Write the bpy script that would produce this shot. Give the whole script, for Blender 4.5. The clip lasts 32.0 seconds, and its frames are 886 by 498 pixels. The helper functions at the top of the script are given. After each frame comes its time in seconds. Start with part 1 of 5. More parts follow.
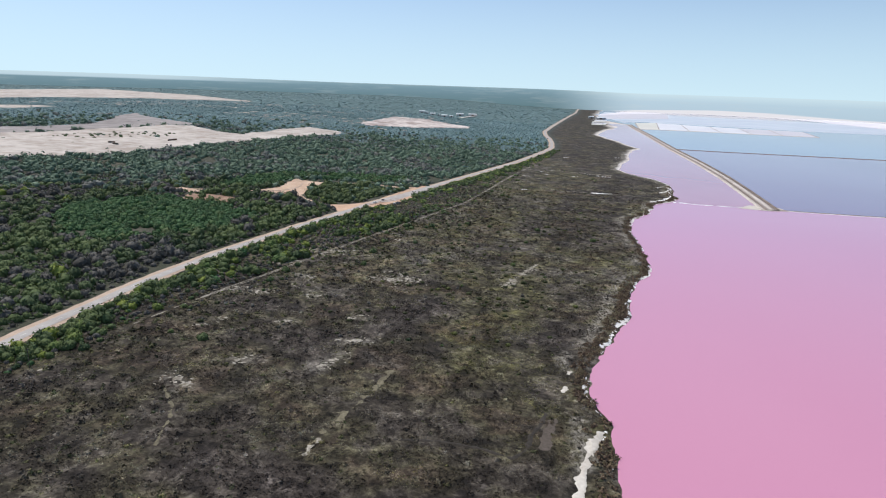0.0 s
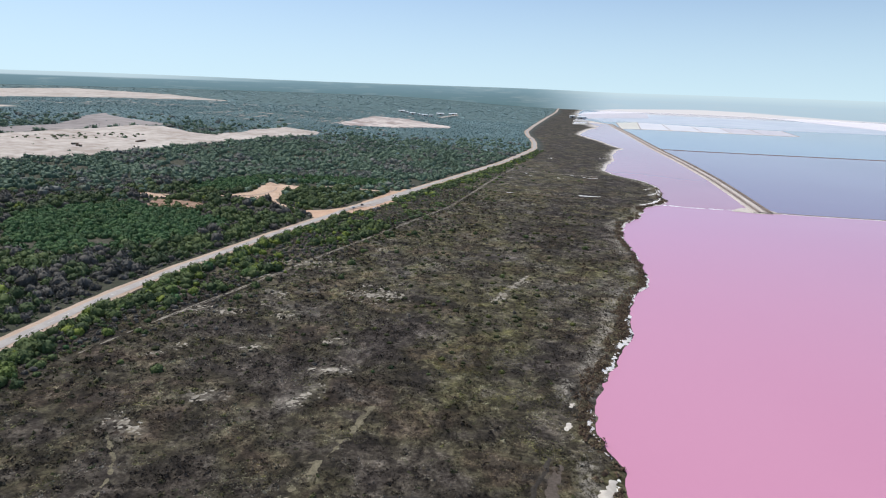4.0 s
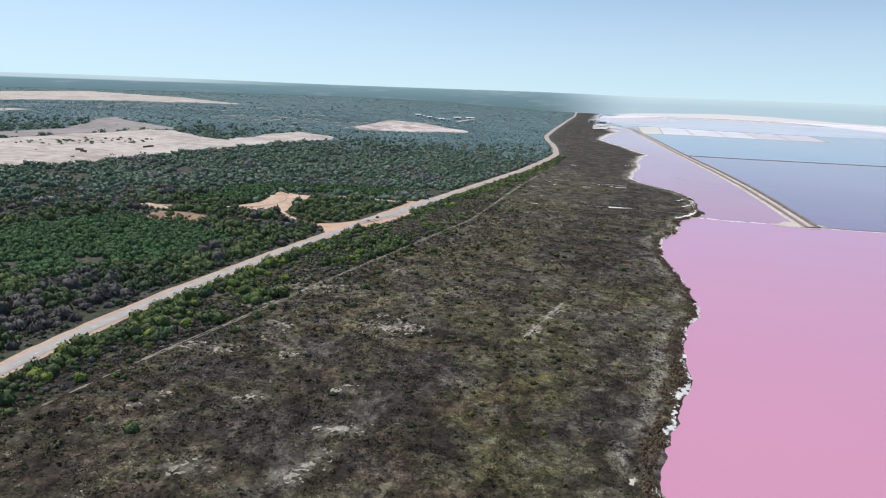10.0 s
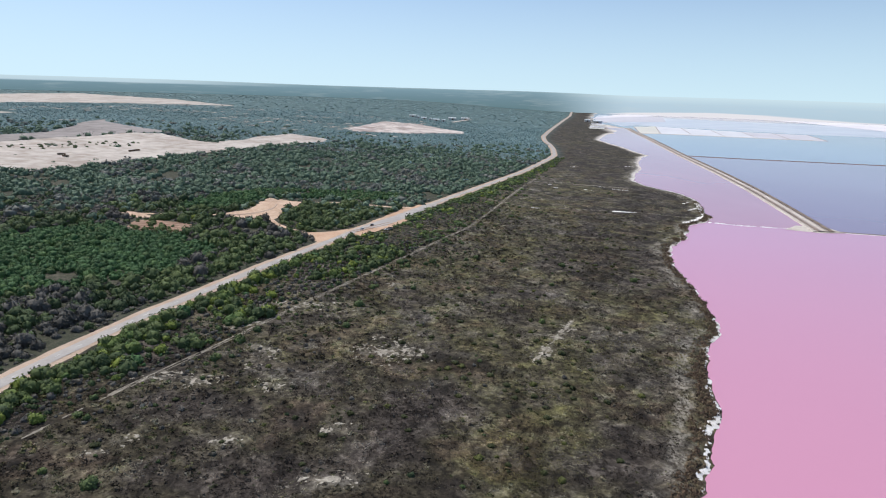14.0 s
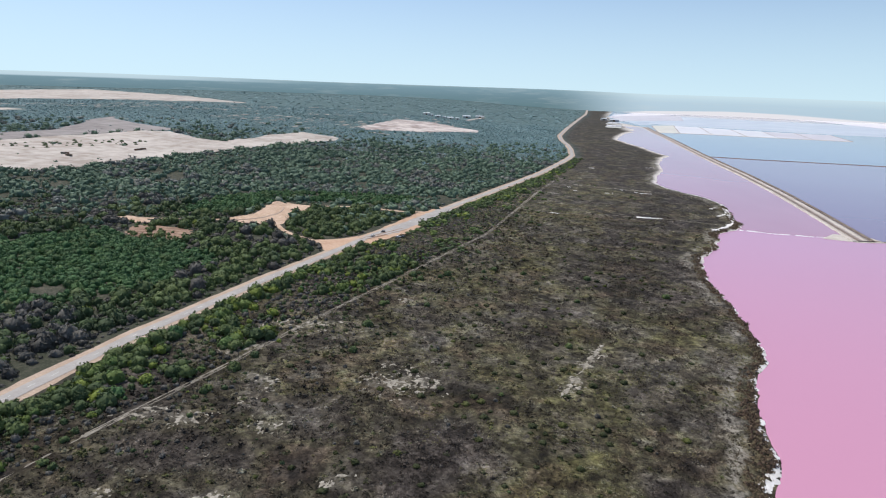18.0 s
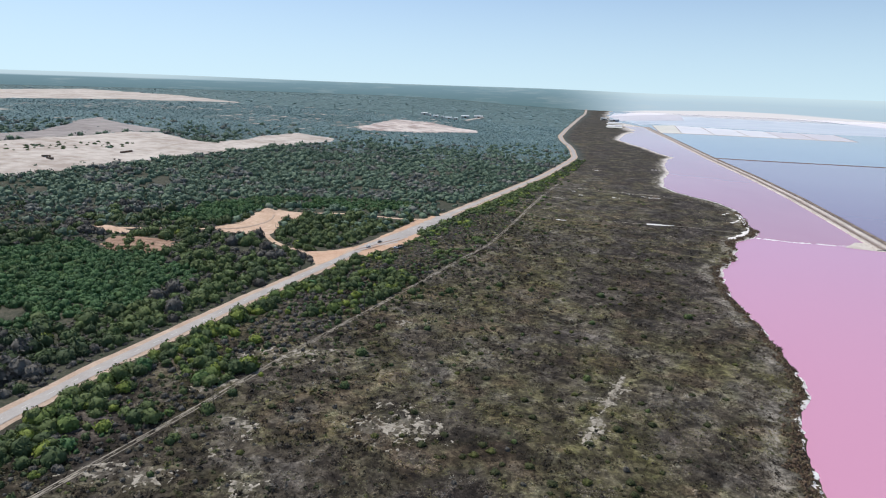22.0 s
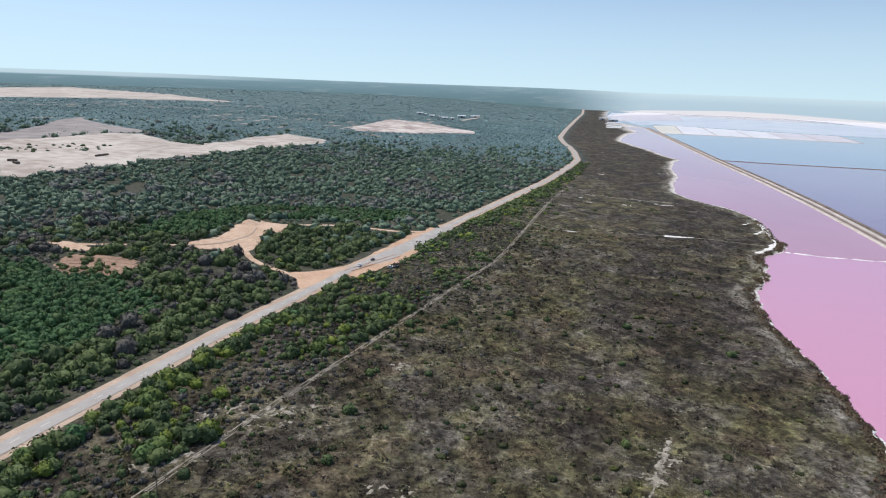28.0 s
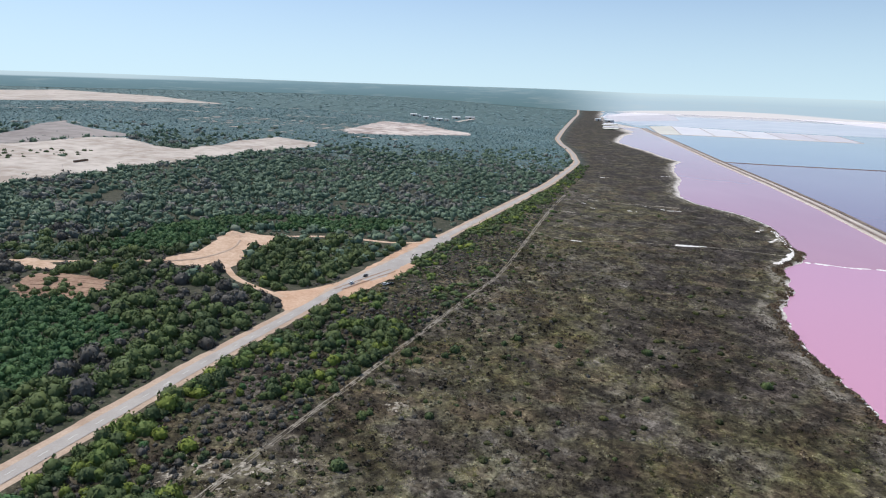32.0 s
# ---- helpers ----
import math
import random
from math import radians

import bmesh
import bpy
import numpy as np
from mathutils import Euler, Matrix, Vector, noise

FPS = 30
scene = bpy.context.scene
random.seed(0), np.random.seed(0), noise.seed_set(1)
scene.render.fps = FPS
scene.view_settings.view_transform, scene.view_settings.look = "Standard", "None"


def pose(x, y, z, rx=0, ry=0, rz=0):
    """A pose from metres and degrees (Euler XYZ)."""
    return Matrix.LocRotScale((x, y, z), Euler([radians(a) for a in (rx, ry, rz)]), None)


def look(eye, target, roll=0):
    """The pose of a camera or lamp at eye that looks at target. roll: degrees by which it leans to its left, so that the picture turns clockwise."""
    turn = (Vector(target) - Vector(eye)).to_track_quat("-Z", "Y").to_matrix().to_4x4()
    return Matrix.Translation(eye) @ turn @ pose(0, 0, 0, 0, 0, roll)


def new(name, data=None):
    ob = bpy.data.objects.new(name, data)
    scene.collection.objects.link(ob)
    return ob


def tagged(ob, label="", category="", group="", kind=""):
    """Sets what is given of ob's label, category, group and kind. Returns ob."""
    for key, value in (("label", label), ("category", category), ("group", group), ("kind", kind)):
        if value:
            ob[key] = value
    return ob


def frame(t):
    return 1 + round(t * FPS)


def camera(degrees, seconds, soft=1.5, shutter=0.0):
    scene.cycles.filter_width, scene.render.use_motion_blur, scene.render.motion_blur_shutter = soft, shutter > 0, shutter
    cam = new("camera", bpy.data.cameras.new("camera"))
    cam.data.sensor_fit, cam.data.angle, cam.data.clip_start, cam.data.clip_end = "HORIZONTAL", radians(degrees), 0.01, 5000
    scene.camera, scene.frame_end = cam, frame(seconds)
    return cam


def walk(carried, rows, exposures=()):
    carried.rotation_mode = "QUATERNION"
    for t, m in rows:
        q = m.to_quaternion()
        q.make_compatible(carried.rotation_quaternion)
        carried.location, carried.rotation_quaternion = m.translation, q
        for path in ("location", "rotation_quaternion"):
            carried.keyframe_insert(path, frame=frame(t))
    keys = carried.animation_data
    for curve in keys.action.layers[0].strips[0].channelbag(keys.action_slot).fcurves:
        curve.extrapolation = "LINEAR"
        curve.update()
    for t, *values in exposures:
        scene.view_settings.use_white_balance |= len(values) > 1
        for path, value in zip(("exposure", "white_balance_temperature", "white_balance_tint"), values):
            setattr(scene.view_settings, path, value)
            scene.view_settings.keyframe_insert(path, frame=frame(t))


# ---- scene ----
cam = camera(68.0, 32.0, soft=1.1)
PATH = [
    (0, (18.062, 14.32, 134.1), (17.955, 16.258, 133.618), 1.9),
    (0.5, (17.521, 18.972, 134.076), (17.425, 20.911, 133.593), 2.0),
    (1, (16.908, 23.595, 134.015), (16.82, 25.534, 133.533), 2.0),
    (1.5, (16.29, 28.158, 133.915), (16.216, 30.098, 133.434), 2.0),
    (2, (15.662, 32.73, 133.806), (15.604, 34.67, 133.325), 1.9),
    (2.5, (15.085, 37.304, 133.677), (15.036, 39.245, 133.196), 1.9),
    (3, (14.57, 41.891, 133.563), (14.523, 43.832, 133.081), 1.8),
    (3.5, (13.954, 46.48, 133.464), (13.909, 48.421, 132.982), 1.9),
    (5.5, (10.873, 64.949, 133.015), (10.813, 66.889, 132.532), 2.0),
    (6, (10.19, 69.567, 133.006), (10.127, 71.507, 132.524), 2.0),
    (6.5, (9.722, 74.201, 133.052), (9.661, 76.141, 132.572), 2.0),
    (7, (9.207, 78.677, 133.121), (9.14, 80.618, 132.641), 2.0),
    (7.5, (8.531, 82.978, 133.194), (8.463, 84.919, 132.716), 2.0),
    (8, (7.79, 87.104, 133.283), (7.717, 89.045, 132.806), 2.0),
    (8.5, (7.02, 91.123, 133.374), (6.944, 93.064, 132.898), 2.0),
    (9, (6.349, 95.0, 133.445), (6.266, 96.941, 132.969), 2.0),
    (9.5, (5.727, 98.776, 133.477), (5.635, 100.717, 133.003), 2.0),
    (10, (5.09, 102.559, 133.505), (4.998, 104.5, 133.031), 2.0),
    (10.5, (4.515, 106.317, 133.502), (4.421, 108.259, 133.03), 2.0),
    (11, (3.932, 110.091, 133.524), (3.841, 112.033, 133.053), 1.9),
    (11.5, (3.274, 113.993, 133.575), (3.186, 115.934, 133.104), 1.9),
    (12, (2.671, 118.034, 133.647), (2.588, 119.976, 133.176), 1.9),
    (12.5, (2.03, 122.236, 133.752), (1.949, 124.178, 133.282), 1.7),
    (13, (1.454, 126.483, 133.808), (1.376, 128.425, 133.336), 1.7),
    (13.5, (0.934, 130.703, 133.776), (0.861, 132.646, 133.305), 1.6),
    (14, (0.392, 135.055, 133.804), (0.315, 136.996, 133.331), 1.7),
    (14.5, (-0.178, 139.409, 133.877), (-0.267, 141.349, 133.401), 1.7),
    (16.5, (-2.238, 156.815, 134.544), (-2.349, 158.753, 134.063), 1.9),
    (17, (-2.785, 161.438, 134.695), (-2.9, 163.375, 134.213), 1.9),
    (17.5, (-3.379, 166.31, 134.881), (-3.495, 168.247, 134.399), 1.9),
    (18, (-4.028, 171.309, 135.097), (-4.142, 173.246, 134.615), 1.9),
    (18.5, (-4.684, 176.367, 135.299), (-4.795, 178.305, 134.816), 1.9),
    (19, (-5.329, 181.416, 135.488), (-5.433, 183.354, 135.005), 1.9),
    (19.5, (-5.844, 186.214, 135.522), (-5.942, 188.153, 135.04), 1.9),
    (20, (-6.47, 190.974, 135.55), (-6.577, 192.912, 135.067), 1.9),
    (20.5, (-7.076, 195.813, 135.59), (-7.189, 197.751, 135.106), 1.9),
    (21, (-7.73, 200.688, 135.618), (-7.842, 202.626, 135.133), 1.9),
    (21.5, (-8.379, 205.506, 135.652), (-8.488, 207.444, 135.168), 1.9),
    (22, (-9.008, 210.305, 135.659), (-9.115, 212.242, 135.175), 1.9),
    (22.5, (-9.686, 215.204, 135.682), (-9.795, 217.142, 135.197), 1.9),
    (23, (-10.364, 220.207, 135.706), (-10.471, 222.144, 135.222), 2.0),
    (23.5, (-11.031, 225.282, 135.725), (-11.128, 227.22, 135.241), 2.0),
    (24, (-11.785, 230.43, 135.743), (-11.878, 232.368, 135.259), 2.0),
    (24.5, (-12.492, 235.499, 135.71), (-12.581, 237.438, 135.227), 2.0),
    (25, (-13.196, 240.486, 135.652), (-13.281, 242.425, 135.169), 2.0),
    (25.5, (-14.005, 245.573, 135.726), (-14.085, 247.512, 135.244), 1.9),
    (27.5, (-16.667, 264.831, 135.46), (-16.756, 266.769, 134.974), 1.9),
    (28, (-17.179, 269.582, 135.435), (-17.27, 271.52, 134.949), 2.0),
    (28.5, (-17.68, 274.332, 135.418), (-17.771, 276.27, 134.932), 2.0),
    (29, (-18.232, 279.113, 135.424), (-18.319, 281.052, 134.939), 1.9),
    (29.5, (-18.868, 283.991, 135.461), (-18.955, 285.93, 134.976), 1.9),
    (30, (-19.605, 288.873, 135.485), (-19.685, 290.812, 135.001), 1.8),
    (30.5, (-20.383, 293.701, 135.508), (-20.46, 295.64, 135.025), 1.8),
    (31, (-21.099, 298.541, 135.486), (-21.179, 300.48, 135.002), 1.8),
    (31.5, (-21.721, 303.394, 135.463), (-21.8, 305.333, 134.98), 1.7),
    (32, (-22.273, 308.276, 135.414), (-22.347, 310.215, 134.931), 1.8),
]
walk(cam, [(t, look(eye, target, roll)) for t, eye, target, roll in PATH])

# ---- sky, sun ----
SUN_ELEVATION, SUN_AZIMUTH = radians(60), radians(-55)   # azimuth from +y towards +x
world = bpy.data.worlds.new("daylight")
scene.world = world
world.use_nodes = True
wn = world.node_tree.nodes
sky = wn.new("ShaderNodeTexSky")
sky.sky_type, sky.sun_disc = "NISHITA", False
sky.sun_elevation, sky.sun_rotation = SUN_ELEVATION, SUN_AZIMUTH
sky.air_density, sky.dust_density, sky.ozone_density, sky.altitude = 1.0, 0.5, 1.8, 60
wn["Background"].inputs["Strength"].default_value = 0.15
coord, lift, haze = wn.new("ShaderNodeTexCoord"), wn.new("ShaderNodeVectorMath"), wn.new("ShaderNodeMix")
part_z, fade = wn.new("ShaderNodeSeparateXYZ"), wn.new("ShaderNodeMapRange")
lift.inputs[1].default_value = (0, 0, 0.16)          # a clear coastal sky, milky towards the horizon
haze.data_type, haze.inputs["B"].default_value = "RGBA", (4.5, 5.85, 6.3, 1)
for socket, value in zip(fade.inputs[1:5], (-0.02, 0.18, 0.84, 0.06)):
    socket.default_value = value
sky_links = world.node_tree.links
sky_links.new(coord.outputs["Generated"], lift.inputs[0])
sky_links.new(coord.outputs["Generated"], part_z.inputs[0])
sky_links.new(part_z.outputs["Z"], fade.inputs[0])
sky_links.new(fade.outputs[0], haze.inputs["Factor"])
sky_links.new(lift.outputs[0], sky.inputs[0])
sky_links.new(sky.outputs[0], haze.inputs["A"])
sky_links.new(haze.outputs["Result"], wn["Background"].inputs[0])
sun = new("sun", bpy.data.lights.new("sun", "SUN"))
sun.data.energy, sun.data.angle, sun.data.color = 4.1, radians(0.6), (1.0, 0.95, 0.87)
sun_way = Vector((math.sin(SUN_AZIMUTH) * math.cos(SUN_ELEVATION), math.cos(SUN_AZIMUTH) * math.cos(SUN_ELEVATION), math.sin(SUN_ELEVATION)))
sun.matrix_world = look(sun_way * 400, (0, 0, 0))

# ---- the plan: survey units to metres ----
S = 1.15


def plan(*numbers):
    return np.array(numbers, float).reshape(-1, 2) * S


SHORE = plan(40, -900, 52, 60, 57, 150, 60, 187, 64, 212, 66, 236, 62, 253, 65, 269, 71, 294, 82, 316, 97, 351, 107, 390, 116, 414, 131, 436, 135, 466,
             142, 512, 147, 575, 155, 610, 163, 632, 186, 670, 202, 718, 225, 742, 240, 768, 242, 794, 251, 828, 262, 881, 258, 928, 250, 950, 233, 987, 226, 1030,
             245, 1113, 274, 1188)
SHORE_FAR = plan(276, 1200, 295, 1294, 325, 1393, 350, 1440, 341, 1516, 342, 1626, 333, 1724, 326, 1850, 394, 2089, 451, 2227, 470, 2454, 500, 2789, 587, 3451, 760, 4300, 820, 5200)
SHORELINE = np.vstack([SHORE, SHORE_FAR])
ROAD = plan(-215, -300, -200, 0, -186, 150, -178, 250, -166, 340, -152, 408, -138, 455, -124, 505, -108, 553, -86, 625, -62, 690, -38, 755, -14, 822, 28, 937, 78, 1079,
            130, 1257, 152, 1340, 166, 1476, 172, 1600, 172, 1700, 182, 1843, 238, 2171, 374, 2912, 476, 3450, 640, 4500)
TRACK = plan(-170, 0, -160, 180, -152, 240, -140, 287, -126, 328, -117, 351, -107, 376, -98.5, 401, -89.7, 426, -79, 455, -64, 493, -51.5, 527, -37.3, 563, -20, 610, 0, 659, 16, 722, 34, 797, 53, 877, 69, 935, 88, 1004)
SIDE_TRACK = plan(14, 812, 34, 800, 50, 776, 66, 772, 100, 780, 146, 778, 180, 776, 222, 760)
CLEARING = plan(-203, 649, -191, 669, -193, 690, -191, 712, -180, 725, -152, 722, -150, 698, -162, 676, -158, 642, -166, 630, -184, 635, -199, 637)
CLEARING_EXITS = [plan(-163, 640, -150, 618, -132, 604, -112, 592, -94, 580), plan(-198, 643, -230, 632, -262, 620, -280, 618), plan(-155, 721, -114, 735, -92, 730, -72, 726, -46, 738)]
LAYBY = [plan(-100, 612, -88, 590, -72, 620, -60, 646, -52, 672, -58, 680, -74, 662), plan(-84, 650, -66, 716, -44, 762, -36, 770, -50, 720, -64, 690),
         plan(-122, 600, -104, 612, -92, 628, -96, 590, -104, 566)]
BROWN_PATCH = plan(-253, 600, -236, 604, -214, 600, -200, 580, -204, 566, -233, 560, -250, 575)
SAND_SPOT = plan(-276, 626, -262, 622, -250, 617, -246, 607, -260, 606, -272, 612)
FIELD = plan(-640, 560, -520, 660, -466, 730, -434, 780, -416, 840, -398, 910, -378, 990, -358, 1040, -346, 1100, -326, 1165, -300, 1230, -270, 1300, -280, 1360, -350, 1391, -379, 1297, -390, 1204, -404, 1132,
             -446, 1142, -511, 1190, -548, 1172, -567, 1077, -590, 1000, -612, 915, -720, 760)
GREY_FIELD = plan(-720, 765, -614, 918, -592, 1002, -569, 1079, -549, 1174, -507, 1225, -597, 1268, -683, 1335, -712, 1380, -704, 1291, -660, 1180, -640, 1080, -662, 985, -800, 820)
FAR_FIELD = plan(-1900, 1700, -1820, 2373, -1805, 3100, -1195, 2681, -776, 2253, -860, 2232, -1087, 2103, -1249, 1920, -1300, 1677)
FAR_STRIP = plan(-1200, 1380, -1045, 1423, -976, 1492, -915, 1430, -949, 1294)
QUARRY = plan(-289, 1661, -270, 1850, -250, 2000, -149, 2010, -80, 1880, -20, 1850, -30, 1780, -147, 1663, -262, 1590)


def distance_to_line(p, line):
    """Distance of points p to an open line, and the side: positive to its right, seen along it."""
    best, side = np.full(len(p), 1e9), np.ones(len(p))
    for a, b in zip(line[:-1], line[1:]):
        ab = b - a
        k = np.clip(((p - a) @ ab) / (ab @ ab), 0, 1)
        d = np.hypot(*(p - a - k[:, None] * ab).T)
        s = np.sign(ab[1] * (p[:, 0] - a[0]) - ab[0] * (p[:, 1] - a[1]))
        m = d < best
        best[m], side[m] = d[m], s[m]
    return best, side


def inside(p, poly):
    hit = np.zeros(len(p), bool)
    for (x0, y0), (x1, y1) in zip(poly, np.roll(poly, -1, 0)):
        cross = ((y0 > p[:, 1]) != (y1 > p[:, 1]))
        hit ^= cross & (p[:, 0] < (x1 - x0) * (p[:, 1] - y0) / (y1 - y0 + 1e-12) + x0)
    return hit


def signed_inside(p, poly):
    """Positive inside a closed outline: metres from its edge."""
    d, _ = distance_to_line(p, np.vstack([poly, poly[:1]]))
    return np.where(inside(p, poly), d, -d)


def smooth(a, b, v):
    k = np.clip((v - a) / (b - a), 0, 1)
    return k * k * (3 - 2 * k)


RNG = np.random.default_rng(7)
TABLE = RNG.random((256, 256))


def wave(p, size, shift=0.0):
    """Smooth value noise between 0 and 1 at that size."""
    q = p / size + shift
    i = np.floor(q).astype(int)
    f = q - i
    f = f * f * (3 - 2 * f)
    at = lambda dx, dy: TABLE[(i[:, 0] + dx) % 256, (i[:, 1] + dy) % 256]
    return (at(0, 0) * (1 - f[:, 0]) + at(1, 0) * f[:, 0]) * (1 - f[:, 1]) + (at(0, 1) * (1 - f[:, 0]) + at(1, 1) * f[:, 0]) * f[:, 1]


def rough(p, size, shift=0.0):
    return (wave(p, size, shift) + 0.5 * wave(p, size / 2.1, shift + 9.3) + 0.25 * wave(p, size / 4.3, shift + 21.7)) / 1.75


def rise(p):
    """The land's height: a gentle slope up from the lake to a low plateau."""
    d = np.maximum(120.75 + 0.13 * p[:, 1] - p[:, 0], 0)
    low = 0.69 + 0.01 * d + 3.48e-5 * d * d
    high = 31.3 + 25.3 * (1 - np.exp(-np.maximum(d - 805, 0) * 0.066 / 25.3))
    return np.where(d < 805, low, high)


def shore_distance(p):
    """Metres from the waterline, positive on land, with a small raggedness."""
    d, side = distance_to_line(p, SHORELINE)
    return -d * side + (rough(p, 14, 3.1) - 0.5) * 7 + (wave(p, 3.5, 1.7) - 0.5) * 2.0


def height(p):
    s = shore_distance(p)
    bank = smooth(-6, 9, s)
    land = rise(p) * bank + (rough(p, 40) - 0.5) * 0.8 * bank
    return np.where(s > 9, land, np.where(s > -6, land - 1.2 * (1 - bank) + 0.35, -0.85))


def ground_at(x, y):
    return float(height(np.array([[x, y]], float))[0])


# ---- mesh helpers ----
def fast_mesh(name, verts, faces, mats=(), slots=None, smooth_shade=False, **layers):
    """A mesh from arrays: faces of one size; layers are numbers per vertex."""
    me = bpy.data.meshes.new(name)
    verts, faces = np.asarray(verts, np.float32), np.asarray(faces, np.int32)
    k = faces.shape[1]
    me.vertices.add(len(verts))
    me.vertices.foreach_set("co", verts.ravel())
    me.loops.add(faces.size)
    me.loops.foreach_set("vertex_index", faces.ravel())
    me.polygons.add(len(faces))
    me.polygons.foreach_set("loop_start", np.arange(0, faces.size, k, dtype=np.int32))
    me.polygons.foreach_set("loop_total", np.full(len(faces), k, np.int32))
    for m in mats:
        me.materials.append(m)
    if slots is not None:
        me.polygons.foreach_set("material_index", np.asarray(slots, np.int32))
    me.polygons.foreach_set("use_smooth", np.full(len(faces), smooth_shade))
    for key, values in layers.items():
        me.attributes.new(key, "FLOAT", "POINT").data.foreach_set("value", np.asarray(values, np.float32))
    me.update(calc_edges=True)
    return me


def part(name, bm, material, parent=None, label=""):
    me = bpy.data.meshes.new(name)
    bm.to_mesh(me)
    bm.free()
    me.materials.append(material)
    ob = new(name, me)
    ob.parent = parent
    if label:
        tagged(ob, label)
    return ob


def thing(name, label, category, m=None, group="", kind=""):
    ob = new(name)
    if m is not None:
        ob.matrix_world = m
    return tagged(ob, label, category, group, kind)


def box(bm, cx, cy, cz, sx, sy, sz, bevel=0.0):
    made = bmesh.ops.create_cube(bm, size=1, matrix=Matrix.LocRotScale((cx, cy, cz), None, (sx, sy, sz)))
    if bevel:
        edges = {e for v in made["verts"] for e in v.link_edges}
        bmesh.ops.bevel(bm, geom=list(edges), offset=bevel, segments=2, affect="EDGES", profile=0.5)
    return bm


def rod(bm, a, b, r0, r1=None, n=8):
    a, b = Vector(a), Vector(b)
    m = Matrix.Translation((a + b) / 2) @ (b - a).to_track_quat("Z", "Y").to_matrix().to_4x4()
    bmesh.ops.create_cone(bm, cap_ends=True, segments=n, radius1=r0, radius2=r0 if r1 is None else r1, depth=(b - a).length, matrix=m)
    return bm


# ---- materials ----
def shader(name, rough_value=0.9, metal=0.0, spec=0.3):
    m = bpy.data.materials.new(name)
    m.use_nodes = True
    b = m.node_tree.nodes["Principled BSDF"]
    b.inputs["Roughness"].default_value, b.inputs["Metallic"].default_value = rough_value, metal
    b.inputs["Specular IOR Level"].default_value = spec
    return m, m.node_tree.nodes, m.node_tree.links, b


def place_noise(nodes, links, scale, detail=4.0, roughness=0.6, stretch=None, swirl=0.0):
    g = nodes.new("ShaderNodeNewGeometry")
    n = nodes.new("ShaderNodeTexNoise")
    n.inputs["Scale"].default_value, n.inputs["Detail"].default_value, n.inputs["Roughness"].default_value = scale, detail, roughness
    n.inputs["Distortion"].default_value = swirl
    if stretch:
        mp = nodes.new("ShaderNodeMapping")
        mp.inputs["Scale"].default_value = stretch
        links.new(g.outputs["Position"], mp.inputs[0])
        links.new(mp.outputs[0], n.inputs["Vector"])
    else:
        links.new(g.outputs["Position"], n.inputs["Vector"])
    return n.outputs["Fac"]


def ramp(nodes, links, source, stops, tone=1.0):
    r = nodes.new("ShaderNodeValToRGB")
    while len(r.color_ramp.elements) < len(stops):
        r.color_ramp.elements.new(0.5)
    for e, (at, c) in zip(r.color_ramp.elements, stops):
        e.position, e.color = at, (*[v * tone for v in c], 1)
    links.new(source, r.inputs[0])
    return r.outputs[0]


def mix(nodes, links, fac, a, b, mode="MIX"):
    n = nodes.new("ShaderNodeMix")
    n.data_type, n.blend_type = "RGBA", mode
    for socket, v in ((n.inputs["Factor"], fac), (n.inputs["A"], a), (n.inputs["B"], b)):
        if isinstance(v, (int, float)):
            socket.default_value = v
        elif isinstance(v, tuple):
            socket.default_value = (*v, 1)
        else:
            links.new(v, socket)
    return n.outputs["Result"]


def times(nodes, links, a, b, op="MULTIPLY", clamp=True):
    n = nodes.new("ShaderNodeMath")
    n.operation, n.use_clamp = op, clamp
    for socket, v in zip(n.inputs, (a, b)):
        if isinstance(v, (int, float)):
            socket.default_value = v
        else:
            links.new(v, socket)
    return n.outputs[0]


def layer(nodes, name):
    n = nodes.new("ShaderNodeAttribute")
    n.attribute_name = name
    return n.outputs["Fac"]


def bump(nodes, links, b, source, strength, distance):
    n = nodes.new("ShaderNodeBump")
    n.inputs["Strength"].default_value, n.inputs["Distance"].default_value = strength, distance
    links.new(source, n.inputs["Height"])
    links.new(n.outputs[0], b.inputs["Normal"])


def two_scale(name, dark, light, fine, coarse, rough_value=0.9, relief=0.0, spec=0.3, metal=0.0, spread=(0.36, 0.64)):
    """A material whose colour varies at a fine and a coarse scale."""
    m, n, l, b = shader(name, rough_value, metal, spec)
    f = place_noise(n, l, fine, 5)
    c = place_noise(n, l, coarse, 3)
    v = times(n, l, times(n, l, f, 0.55), times(n, l, c, 0.45), "ADD")
    l.new(ramp(n, l, v, [(spread[0], dark), (spread[1], light)], 0.88), b.inputs["Base Color"])
    if relief:
        bump(n, l, b, f, 0.6, relief)
    return m


